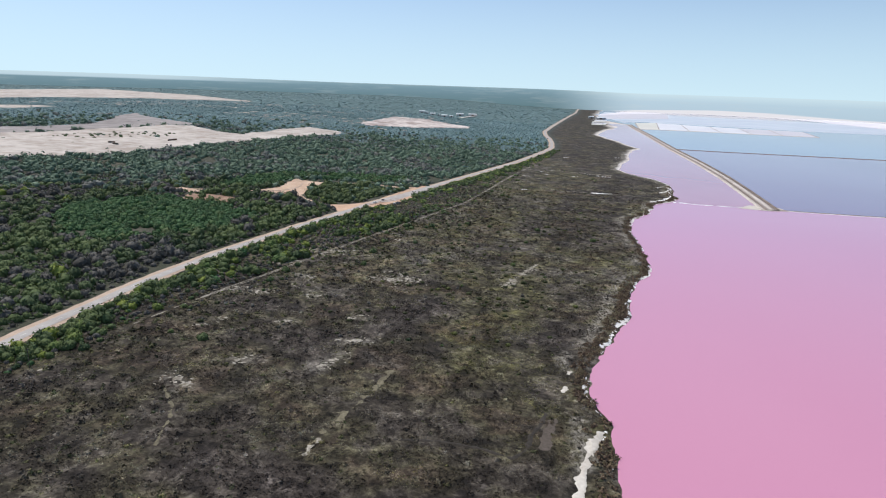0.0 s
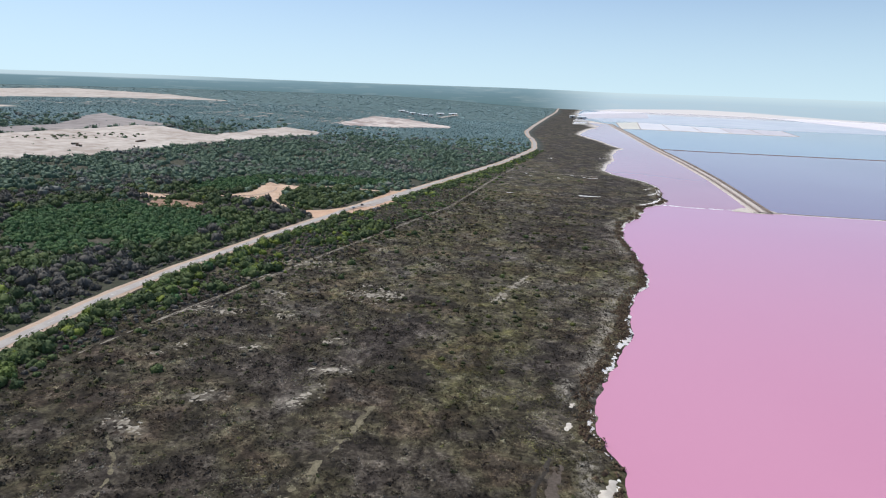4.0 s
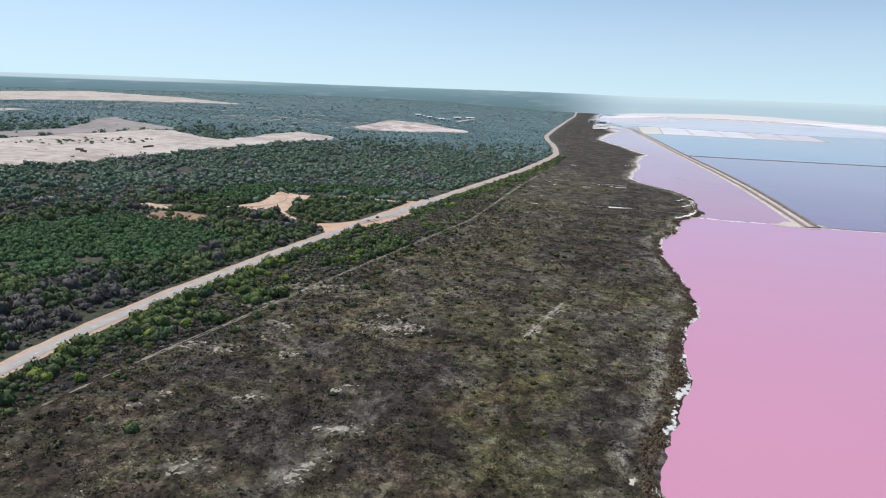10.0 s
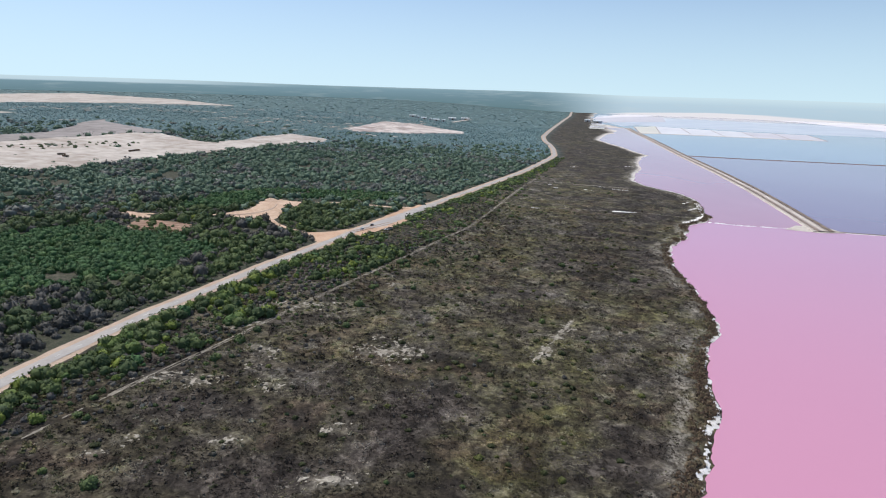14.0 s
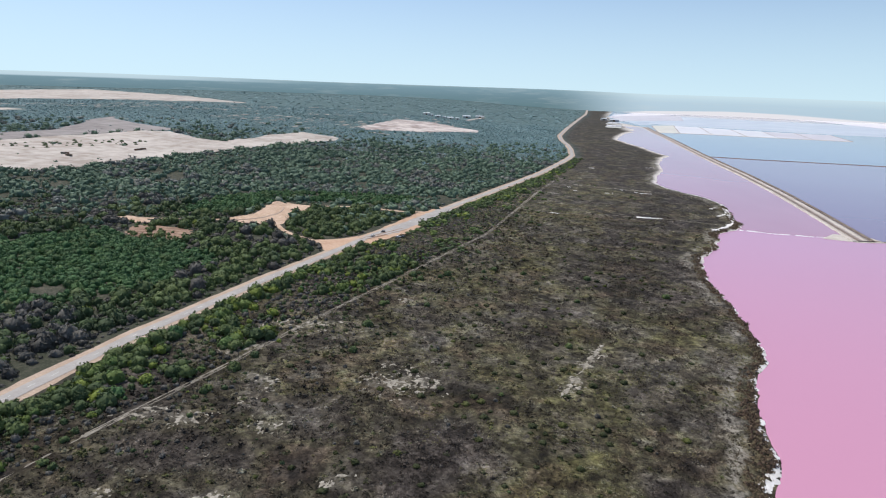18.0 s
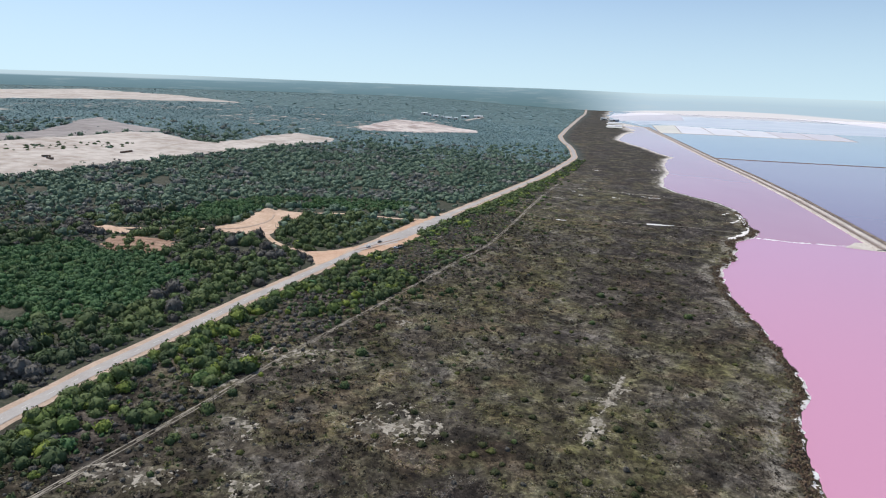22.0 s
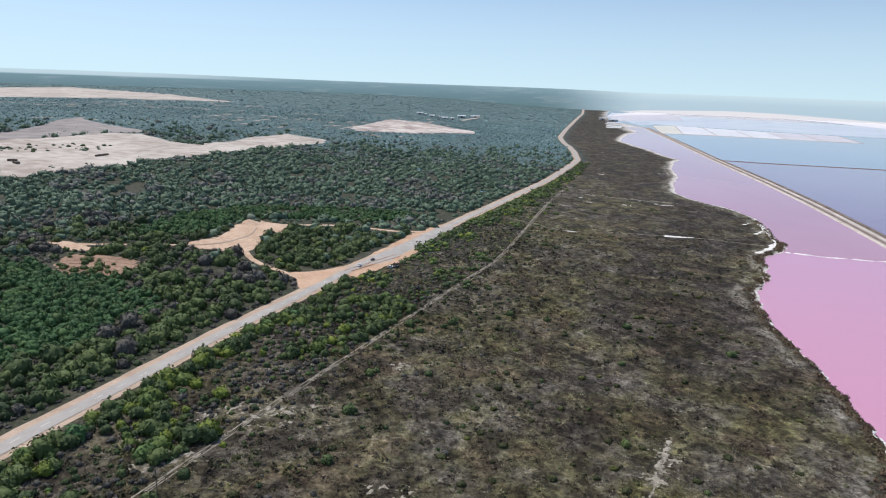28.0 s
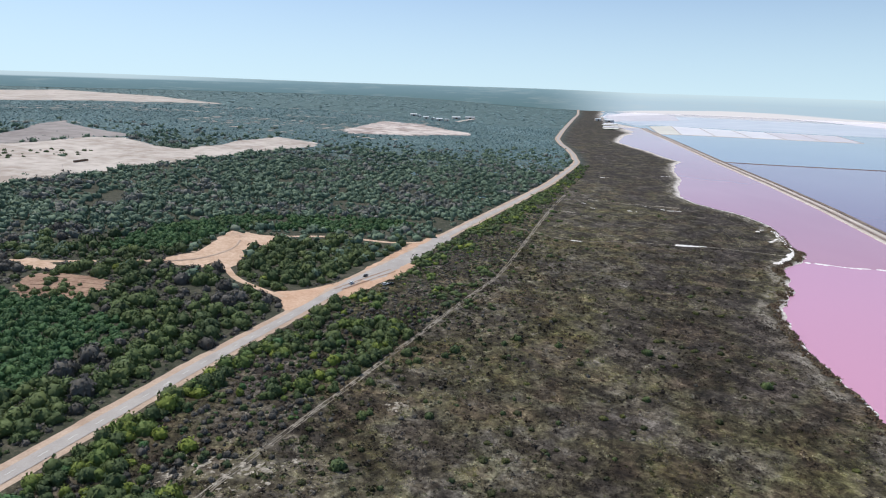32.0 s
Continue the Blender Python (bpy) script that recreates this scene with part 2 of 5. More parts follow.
def hue_drift(n, l, c):
    """Broad patches of violet-grey, olive and rust growth over the plain."""
    h = place_noise(n, l, 0.022, 4, 0.6)
    light = place_noise(n, l, 0.055, 7, 0.64, (1.0, 0.8, 1.0), 1.0)
    c = mix(n, l, 1.0, c, ramp(n, l, light, [(0.39, (0.46, 0.44, 0.43)), (0.47, (0.86, 0.84, 0.82)), (0.53, (1.12, 1.12, 1.11)), (0.60, (1.62, 1.62, 1.60))]), "MULTIPLY")
    knots = place_noise(n, l, 0.24, 5, 0.62, (1.0, 0.9, 1.0), 0.8)
    c = mix(n, l, 1.0, c, ramp(n, l, knots, [(0.38, (0.50, 0.47, 0.46)), (0.50, (1.06, 1.06, 1.05)), (0.62, (1.60, 1.60, 1.58))]), "MULTIPLY")
    return mix(n, l, 0.9, c, ramp(n, l, h, [(0.36, (0.98, 0.94, 1.0)), (0.46, (1.0, 0.98, 0.98)), (0.53, (0.98, 1.0, 0.76)), (0.60, (1.0, 0.86, 0.74)), (0.68, (0.92, 0.92, 0.94))]), "MULTIPLY")


def foliage(name, shades, dry, drift=False, tone=0.76):
    """Leaves: the shade follows the tint of each plant, with leaf-scale variation."""
    m, n, l, b = shader(name, 0.75, 0, 0.25)
    c = ramp(n, l, layer(n, "tint"), shades, tone)
    f = place_noise(n, l, 1.1, 4)
    c = mix(n, l, ramp(n, l, f, [(0.40, (0, 0, 0)), (0.75, (0.30, 0.30, 0.30))]), c, dry)
    l.new(hue_drift(n, l, c) if drift else c, b.inputs["Base Color"])
    bump(n, l, b, place_noise(n, l, 1.6, 4, 0.65), 0.8, 0.30)
    return m


LEAF = foliage("shrub_leaves", [(0.0, (0.028, 0.044, 0.020)), (0.25, (0.044, 0.066, 0.024)), (0.48, (0.074, 0.098, 0.032)), (0.58, (0.030, 0.070, 0.025)), (0.70, (0.045, 0.098, 0.034)), (0.78, (0.082, 0.112, 0.026)),
                                (0.84, (0.13, 0.16, 0.026)), (0.88, (0.13, 0.16, 0.026)), (0.9, (0.044, 0.040, 0.037)), (1.0, (0.096, 0.088, 0.080))], (0.060, 0.074, 0.030), False, 1.38)
# Distance haze is put into this leaf colour: bluer and lighter than LEAF.
FAR_LEAF = foliage("haze_tinted_leaves", [(0.0, (0.058, 0.108, 0.114)), (0.5, (0.112, 0.182, 0.190)), (1.0, (0.165, 0.245, 0.250))], (0.11, 0.175, 0.18), False, 1.22)
# Middle woods: some haze painted in, so paler and greyer than the near shrubs.
WOODS = foliage("hazed_woods_leaves", [(0.0, (0.048, 0.078, 0.052)), (0.5, (0.084, 0.122, 0.080)), (0.8, (0.114, 0.154, 0.100)), (0.9, (0.084, 0.088, 0.078)), (1.0, (0.122, 0.122, 0.108))], (0.086, 0.112, 0.082), False, 1.45)
HEATH = foliage("heath_twigs", [(0.0, (0.036, 0.027, 0.021)), (0.2, (0.078, 0.062, 0.048)), (0.4, (0.168, 0.147, 0.116)), (0.55, (0.30, 0.275, 0.225)), (0.75, (0.150, 0.138, 0.062)), (0.9, (0.066, 0.074, 0.030)), (1.0, (0.036, 0.048, 0.018))], (0.140, 0.127, 0.096), True)
OLIVE_LEAF = foliage("olive_shrub_leaves", [(0.0, (0.026, 0.033, 0.011)), (0.5, (0.044, 0.050, 0.016)), (1.0, (0.085, 0.092, 0.022))], (0.05, 0.05, 0.02), False, 1.1)
BARK = two_scale("grey_bark", (0.07, 0.06, 0.05), (0.16, 0.14, 0.12), 9, 1, 0.95)
ASPHALT = two_scale("worn_pale_asphalt", (0.33, 0.302, 0.282), (0.47, 0.435, 0.405), 3, 0.08, 0.85, 0.01)
SHOULDER = two_scale("orange_sand", (0.37, 0.265, 0.195), (0.57, 0.44, 0.345), 1.2, 0.07, 0.95, 0.05)
TRACK_SAND = two_scale("grey_track_sand", (0.115, 0.10, 0.08), (0.36, 0.32, 0.265), 0.5, 0.06, 0.95, 0.05)
RED_SAND = two_scale("red_orange_sand", (0.44, 0.265, 0.165), (0.62, 0.43, 0.31), 0.8, 0.06, 0.95, 0.06)
CLEAR_SAND = two_scale("orange_clearing_sand", (0.43, 0.28, 0.185), (0.66, 0.49, 0.37), 0.35, 0.05, 0.95, 0.08)
SALT = two_scale("salt_crust", (0.62, 0.58, 0.54), (0.88, 0.86, 0.84), 0.6, 0.05, 0.8, 0.03)
PALE_SALT = two_scale("far_salt_crust", (0.70, 0.66, 0.70), (0.80, 0.77, 0.80), 0.05, 0.006, 0.8)
PAINT = two_scale("road_paint", (0.62, 0.61, 0.59), (0.80, 0.79, 0.77), 6, 0.5, 0.7)
ROCK = two_scale("dark_dyke_stone", (0.10, 0.075, 0.06), (0.28, 0.22, 0.18), 0.5, 0.05, 0.9, 0.1)
DYKE_EARTH = two_scale("brown_dyke_earth", (0.24, 0.19, 0.175), (0.42, 0.36, 0.33), 0.35, 0.04, 0.9, 0.08)
DYKE_SAND = two_scale("pale_dyke_sand", (0.40, 0.34, 0.29), (0.66, 0.60, 0.54), 0.4, 0.03, 0.9, 0.05)
GLASS = two_scale("dark_car_glass", (0.01, 0.012, 0.015), (0.02, 0.022, 0.025), 3, 1, 0.08, 0, 0.5)
RUBBER = two_scale("tyre_rubber", (0.015, 0.015, 0.015), (0.035, 0.034, 0.033), 8, 2, 0.9)
METAL = two_scale("galvanised_steel", (0.35, 0.36, 0.37), (0.55, 0.56, 0.57), 6, 1, 0.45, 0, 0.5, 0.9)
WHITE_CAR = two_scale("white_car_paint", (0.74, 0.74, 0.74), (0.82, 0.82, 0.82), 4, 1, 0.3, 0, 0.5)
DARK_CAR = two_scale("charcoal_car_paint", (0.02, 0.022, 0.026), (0.04, 0.042, 0.046), 4, 1, 0.3, 0, 0.5)
TIMBER = two_scale("weathered_timber", (0.09, 0.07, 0.055), (0.19, 0.16, 0.13), 7, 1, 0.9)
RUST = two_scale("rusty_brown_steel", (0.10, 0.055, 0.035), (0.22, 0.14, 0.10), 3, 0.6, 0.8)
ROOFING = two_scale("white_roof_sheet", (0.70, 0.71, 0.72), (0.84, 0.85, 0.86), 1, 0.2, 0.45, 0, 0.5)
WALLING = two_scale("pale_wall_sheet", (0.50, 0.49, 0.46), (0.62, 0.61, 0.58), 1, 0.2, 0.7)


def brine(name, near, far, size, rough_value=0.10, north=None):
    """Shallow coloured brine: soft patches of colour under a glossy surface."""
    m, n, l, b = shader(name, rough_value, 0, 0.5)
    a = place_noise(n, l, 1 / size, 3, 0.5, (1.0, 0.35, 1.0))
    c = ramp(n, l, a, [(0.3, near), (0.7, far)], 0.88)
    if north:                                        # base colour turns paler from y = 200 to y = 750
        g, axes, span = n.new("ShaderNodeNewGeometry"), n.new("ShaderNodeSeparateXYZ"), n.new("ShaderNodeMapRange")
        l.new(g.outputs["Position"], axes.inputs[0])
        l.new(axes.outputs["Y"], span.inputs[0])
        span.inputs[1].default_value, span.inputs[2].default_value = 200, 750
        c = mix(n, l, span.outputs[0], c, north)
    l.new(c, b.inputs["Base Color"])
    b.inputs["IOR"].default_value = 1.33
    bump(n, l, b, place_noise(n, l, 0.8, 3), 0.05, 0.02)
    return m


PINK = brine("pink_brine", (0.575, 0.248, 0.365), (0.600, 0.278, 0.395), 260, 0.10, (0.53, 0.275, 0.385))
LILAC = brine("lilac_brine", (0.46, 0.225, 0.300), (0.53, 0.285, 0.360), 160)
BLUE = brine("slate_blue_brine", (0.245, 0.180, 0.275), (0.29, 0.23, 0.33), 300)
PALE_BLUE = brine("pale_blue_brine", (0.21, 0.24, 0.34), (0.27, 0.30, 0.41), 300)


def ground_material():
    m, n, l, b = shader("heath_and_sand_ground", 0.95, 0, 0.2)
    fine, mid, big = place_noise(n, l, 0.75, 7, 0.82), place_noise(n, l, 0.20, 6, 0.7), place_noise(n, l, 0.03, 4)
    streak = place_noise(n, l, 0.075, 6, 0.72, (1.0, 0.55, 1.0))
    v = times(n, l, times(n, l, times(n, l, fine, 0.42), times(n, l, mid, 0.33), "ADD"), times(n, l, streak, 0.25), "ADD")
    heath = ramp(n, l, v, [(0.41, (0.016, 0.013, 0.009)), (0.47, (0.056, 0.048, 0.034)), (0.54, (0.102, 0.089, 0.064)), (0.63, (0.25, 0.225, 0.180))], 0.74)
    olive = ramp(n, l, v, [(0.40, (0.024, 0.022, 0.012)), (0.48, (0.066, 0.060, 0.030)), (0.55, (0.125, 0.115, 0.062)), (0.62, (0.20, 0.185, 0.11))], 0.72)
    black = ramp(n, l, v, [(0.41, (0.015, 0.012, 0.010)), (0.48, (0.038, 0.031, 0.026)), (0.56, (0.080, 0.069, 0.060)), (0.63, (0.170, 0.150, 0.130))], 0.76)
    litter = ramp(n, l, v, [(0.40, (0.028, 0.032, 0.018)), (0.5, (0.058, 0.062, 0.042)), (0.62, (0.16, 0.135, 0.105))], 0.84)
    pale = ramp(n, l, v, [(0.42, (0.13, 0.115, 0.095)), (0.60, (0.44, 0.40, 0.34))], 0.84)
    sand = ramp(n, l, times(n, l, times(n, l, v, 0.4), times(n, l, place_noise(n, l, 0.018, 5, 0.65, (1, 0.3, 1)), 0.6), "ADD"), [(0.40, (0.37, 0.30, 0.25)), (0.48, (0.50, 0.43, 0.37)), (0.58, (0.62, 0.55, 0.48))], 0.9)
    grey = ramp(n, l, v, [(0.42, (0.22, 0.185, 0.17)), (0.6, (0.38, 0.34, 0.31))], 0.84)
    crust = ramp(n, l, v, [(0.42, (0.34, 0.27, 0.23)), (0.50, (0.66, 0.61, 0.56)), (0.58, (0.84, 0.81, 0.78))], 0.84)
    # Bluish tone that paints distance haze onto the remote ground.
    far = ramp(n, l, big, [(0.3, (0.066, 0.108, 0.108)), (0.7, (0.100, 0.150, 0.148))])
    lichen = ramp(n, l, v, [(0.41, (0.020, 0.018, 0.015)), (0.48, (0.066, 0.060, 0.050)), (0.55, (0.130, 0.120, 0.102)), (0.63, (0.25, 0.23, 0.20))], 0.78)
    heath = mix(n, l, ramp(n, l, place_noise(n, l, 0.055, 5, 0.65), [(0.47, (0, 0, 0)), (0.58, (1, 1, 1))]), heath, lichen)
    c = mix(n, l, times(n, l, layer(n, "olive"), ramp(n, l, place_noise(n, l, 0.07, 5, 0.65), [(0.40, (0.2, 0.2, 0.2)), (0.58, (1, 1, 1))])), heath, olive)
    c = mix(n, l, layer(n, "burnt"), c, black)
    c = hue_drift(n, l, c)
    c = mix(n, l, layer(n, "wood"), c, litter)
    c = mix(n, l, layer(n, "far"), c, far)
    broken = ramp(n, l, place_noise(n, l, 0.35, 7, 0.75, (1.0, 0.6, 1.0)), [(0.44, (0, 0, 0)), (0.56, (1, 1, 1))])
    c = mix(n, l, times(n, l, layer(n, "pale"), broken), c, pale)
    c = mix(n, l, layer(n, "grey"), c, grey)
    c = mix(n, l, layer(n, "sand"), c, sand)
    c = mix(n, l, layer(n, "crust"), c, crust)
    l.new(c, b.inputs["Base Color"])
    bump(n, l, b, v, 0.9, 0.5)
    return m


def speckle(p):
    """Where small bare openings lie in the far bush."""
    mid = smooth(620, 420, np.abs(p[:, 0] + 650)) * smooth(1650, 1800, p[:, 1]) * smooth(2700, 2300, p[:, 1])
    outer = smooth(420, 260, np.abs(p[:, 0] + 1150)) * smooth(1380, 1480, p[:, 1]) * smooth(2000, 1800, p[:, 1])
    return smooth(0.50, 0.62, rough(p, 150, 1.1)) * np.maximum(mid, outer)


# ---- ground: one sheet to the horizon ----
def steps(stops):
    out = [stops[0][0]]
    for (a, s), (b, _) in zip(stops[:-1], stops[1:]):
        while out[-1] < b - s * 0.5:
            out.append(out[-1] + s)
    return np.array(out)


gx = steps([(-5600, 300), (-2600, 90), (-1300, 30), (-500, 7), (-230, 3), (320, 6), (480, 40), (1200, 250), (5600, 1)])
gy = steps([(-1500, 150), (0, 20), (140, 3), (760, 5), (1100, 9), (1800, 25), (3000, 120), (6200, 1)])
GX, GY = np.meshgrid(gx, gy)
gp = np.column_stack([GX.ravel(), GY.ravel()])
gz = height(gp)
ni, nj = len(gy), len(gx)
idx = np.arange(ni * nj).reshape(ni, nj)
gf = np.stack([idx[:-1, :-1], idx[:-1, 1:], idx[1:, 1:], idx[1:, :-1]], -1).reshape(-1, 4)
shore_d = shore_distance(gp)
road_d, road_side = distance_to_line(gp, ROAD)
track_d, track_side = distance_to_line(gp, TRACK)
n1, n2 = rough(gp, 60, 5.5), rough(gp, 18, 8.8)
west = -road_side * road_d                       # metres west of the road
sand = np.maximum.reduce([smooth(8, 30, signed_inside(gp, f)) for f in (FIELD, FAR_FIELD, FAR_STRIP, QUARRY)])
grey = smooth(8, 30, signed_inside(gp, GREY_FIELD))
wood = smooth(-20, 6, west) * (1 - sand)
# Weight of the painted haze tone: grows with distance, west of the road.
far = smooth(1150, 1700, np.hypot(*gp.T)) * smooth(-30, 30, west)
belt = shore_d / (shore_d + track_d + 1)          # 0 at the water, 1 at the track
near_dark = smooth(500, 290, gp[:, 1]) * 0.62
burnt = smooth(0.34, 0.60, n1 * 0.62 + 0.31 * smooth(0.75, 0.35, belt) * smooth(400, 640, gp[:, 1]) - 0.02 + near_dark) * smooth(6, 26, shore_d) * 0.8
OLIVE_LINE = plan(52, 446, 40, 400, 24, 330, 14, 270)


def olive_zone(p):
    """A tongue of yellow-green growth along the strip of bare soil."""
    return smooth(34, 6, distance_to_line(p, OLIVE_LINE)[0] + (rough(p, 22, 6.1) - 0.5) * 44)


olive = np.maximum(smooth(0.46, 0.66, rough(gp, 90, 2.2)) * 0.9, olive_zone(gp))
PALE = ((-40, 382, -28, 388, 13), (54, 438, 40, 406, 3.2), (39, 404, 31, 385, 2.8), (-89, 378, -82, 377, 6), (-117, 346, -99, 346, 7), (-73, 345, -70, 345, 5), (-92, 437, -77, 440, 8), (-107, 401, -98, 408, 6),
        (-112, 292, -106, 302, 6), (-82, 258, -74, 259, 7), (-98, 238, -92, 232, 8), (-47, 257, -41, 270, 7), (-45, 284, -32, 289, 7), (-88, 364, -86, 366, 5), (-150, 233, -148, 237, 3), (-43, 482, -42, 485, 2.6), (-92, 514, -89, 517, 4),
        (60, 905, 80, 897, 2.5), (112, 978, 150, 964, 3), (160, 962, 205, 950, 3.5), (160, 1178, 170, 1176, 4), (-76, 304, -70, 306, 5), (-44, 316, -39, 319, 5), (-104, 430, -94, 440, 6))
pale_spots = [plan(*row[:4]) for row in PALE]
PALE_WIDTHS = [row[4] * 0.5 for row in PALE]
pale = np.zeros(len(gp))
for line, width in zip(pale_spots, PALE_WIDTHS):
    d, _ = distance_to_line(gp, line)
    pale = np.maximum(pale, 0.36 * smooth(width * 2.4, width * 0.6, d + (n2 - 0.5) * width * 3.0))
pale = np.maximum(pale, 0.95 * smooth(5, 1.5, np.abs(shore_d - 12.5 - 9 * (n1 - 0.5))) * smooth(0.36, 0.52, n2))
reach = 1 + np.clip(gp[:, 1] - 560, 0, 2000) / 330
crust = smooth(3.4 * reach, 0.9 * reach, shore_d + (n2 - 0.5) * 4) * smooth(640, 720, gp[:, 1])
burnt *= 1 - 0.75 * olive_zone(gp)
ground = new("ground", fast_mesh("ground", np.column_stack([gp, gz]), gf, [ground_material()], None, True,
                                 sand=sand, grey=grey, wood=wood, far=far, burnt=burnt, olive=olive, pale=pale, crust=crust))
tagged(ground, "scrubby coastal plain of grey heath, dark litter and bare sand", "ground", kind="structure")


BARRIER_LINE = plan(205, 742, 229, 744, 253, 734, 278, 729, 314, 727)


# ---- water ----
def sheet(name, outline, z, material, label, category="lake"):
    bm = bmesh.new()
    face = bm.faces.new([bm.verts.new((x, y, z)) for x, y in outline])
    face.normal_update()
    if face.normal.z < 0:
        face.normal_flip()
    bmesh.ops.triangulate(bm, faces=bm.faces[:])
    ob = part(name, bm, material)
    return tagged(ob, label, category, kind="structure")


BARRIER = plan(205, 742, 229, 744, 253, 734, 278, 729, 314, 727, 336, 717, 435, 701, 849, 660, 5000, 300)
DYKE = plan(322, 716, 346, 852, 368, 985, 393, 1180, 422, 1462, 480, 1935, 520, 2300, 545, 2500)
CAUSEWAY = plan(427, 1466, 503, 1442, 783, 1392, 1700, 1236, 5000, 675)
sheet("water_lake", np.vstack([plan(0, -1300), plan(5000, -1300), BARRIER[::-1], plan(0, 742)]), 0.0, PINK, "still bright pink salt lake")
sheet("water_inner_pond", np.vstack([BARRIER[:5], DYKE, plan(300, 2560, 150, 1800, 150, 760)]), 0.0, LILAC, "shallow lilac brine pond beside a sandy dyke", "pond")
sheet("water_outer_pond", np.vstack([DYKE[:1], BARRIER[5:], CAUSEWAY[::-1], DYKE[4:0:-1]]), 0.0, BLUE, "slate blue brine pond behind a long dyke", "pond")
sheet("water_far_pond", np.vstack([CAUSEWAY, plan(5000, 4600, 300, 4600), DYKE[:3:-1]]), -0.02, PALE_BLUE, "pale blue brine pond below white salt pans", "pond")


def ribbon(line, left, right, lift, step=4.0, wobble=0.0, drop=0.0):
    """A strip along a line that lies on the ground; returns points and faces."""
    seg = np.hypot(*np.diff(line, axis=0).T)
    s = np.concatenate([[0], np.cumsum(seg)])
    t = np.arange(0, s[-1], step)
    c = np.column_stack([np.interp(t, s, line[:, 0]), np.interp(t, s, line[:, 1])])
    for _ in range(30):
        c[1:-1] = (c[:-2] + 2 * c[1:-1] + c[2:]) / 4
    d = np.gradient(c, axis=0)
    d /= np.hypot(*d.T)[:, None]
    nrm = np.column_stack([d[:, 1], -d[:, 0]])
    ks = np.linspace(-left, right, 5)
    rows = []
    for j, k in enumerate(ks):
        w = wobble * (rough(c, 9, j * 3.7) - 0.5) * 2 if j in (0, 4) else 0
        q = c + nrm * (k + (w if np.ndim(w) else 0))[:, None] if np.ndim(w) else c + nrm * k
        rows.append(q)
    pts = np.stack(rows, 1).reshape(-1, 2)
    edge = np.tile((np.abs(np.linspace(-1, 1, 5)) > 0.9), len(c))
    z = height(pts) + lift + 0.0007 * np.maximum(pts[:, 1] - 800, 0) * (lift < 0.6) - drop * edge
    i = np.arange(len(c) * 5).reshape(-1, 5)
    f = np.stack([i[:-1, :-1], i[:-1, 1:], i[1:, 1:], i[1:, :-1]], -1).reshape(-1, 4)
    return np.column_stack([pts, z]), f


def strip(name, line, left, right, lift, material, label, category, step=4.0, wobble=0.0, drop=0.0, kind="structure"):
    v, f = ribbon(line, left, right, lift, step, wobble, drop)
    return tagged(new(name, fast_mesh(name, v, f, [material], None, True)), label, category, kind=kind)


strip("road_shoulder", ROAD, 7.5, 6.2, 0.20, SHOULDER, "orange sandy road verges", "verge", 4, 0.9, 0.12)
strip("road", ROAD, 3.3, 3.3, 0.36, ASPHALT, "worn pale grey two-lane country road", "road", 4, 0.08, 0.02)
for off, wide in ((-0.95, 0.42), (0.95, 0.30)):
    strip("wheel_track", TRACK[4:] + np.array([off, -off * 0.3]), wide, wide, 0.06, TRACK_SAND, "sandy wheel rut through the heath", "track", 2, 1.1, 0.16)
strip("salt_track", SIDE_TRACK, 0.8, 0.8, 0.10, TRACK_SAND, "faint crossing track of pale sand", "track", 3, 1.2, 0.3)
for line in CLEARING_EXITS:
    strip("dirt_track", line, 3.4, 3.4, 0.14, CLEAR_SAND, "bare orange sand track off the road", "track", 3, 1.2, 0.4)


def patch(name, outline, lift, material, label, category="clearing", step=3.0, rag=6.0):
    """Bare ground with a ragged rim, lying on the land."""
    lo, hi = outline.min(0) - 6, outline.max(0) + 6
    xs, ys = np.arange(lo[0], hi[0], step), np.arange(lo[1], hi[1], step)
    X, Y = np.meshgrid(xs, ys)
    p = np.column_stack([X.ravel(), Y.ravel()])
    e = signed_inside(p, outline) + (rough(p, 2 * rag, 4.4) - 0.5) * rag
    z = height(p) + lift * smooth(-2, 1.5, e) - 0.6 * smooth(1, -3, e) + (rough(p, 10) - 0.5) * 0.25
    i = np.arange(len(p)).reshape(len(ys), len(xs))
    f = np.stack([i[:-1, :-1], i[:-1, 1:], i[1:, 1:], i[1:, :-1]], -1).reshape(-1, 4)
    f = f[(e[f] > -2.5).any(1)]
    return tagged(new(name, fast_mesh(name, np.column_stack([p, z]), f, [material], None, True)), label, category, kind="structure")


patch("clearing", CLEARING, 0.2, CLEAR_SAND, "graded clearing of bare orange sand among shrubs")
for outline in LAYBY:
    patch("sand_layby", outline, 0.17, RED_SAND, "orange sand pull-off beside the road", "lay-by")
FIELD_SAND = two_scale("pale_field_sand", (0.36, 0.30, 0.255), (0.57, 0.51, 0.455), 0.06, 0.012, 0.95, 0.05, spread=(0.40, 0.60))
GREY_SAND = two_scale("grey_field_sand", (0.20, 0.172, 0.162), (0.36, 0.325, 0.305), 0.05, 0.01, 0.95, 0.05)
patch("sand_field", FIELD, 1.0, FIELD_SAND, "wide cleared field of pale bare sand", "field", 6.0, 22.0)
patch("grey_field", GREY_FIELD, 0.7, GREY_SAND, "cleared field of grey sandy soil", "field", 6.0, 14.0)
patch("far_field", FAR_FIELD, 1.6, FIELD_SAND, "distant pale stubble field between woods", "field", 16.0, 60.0)
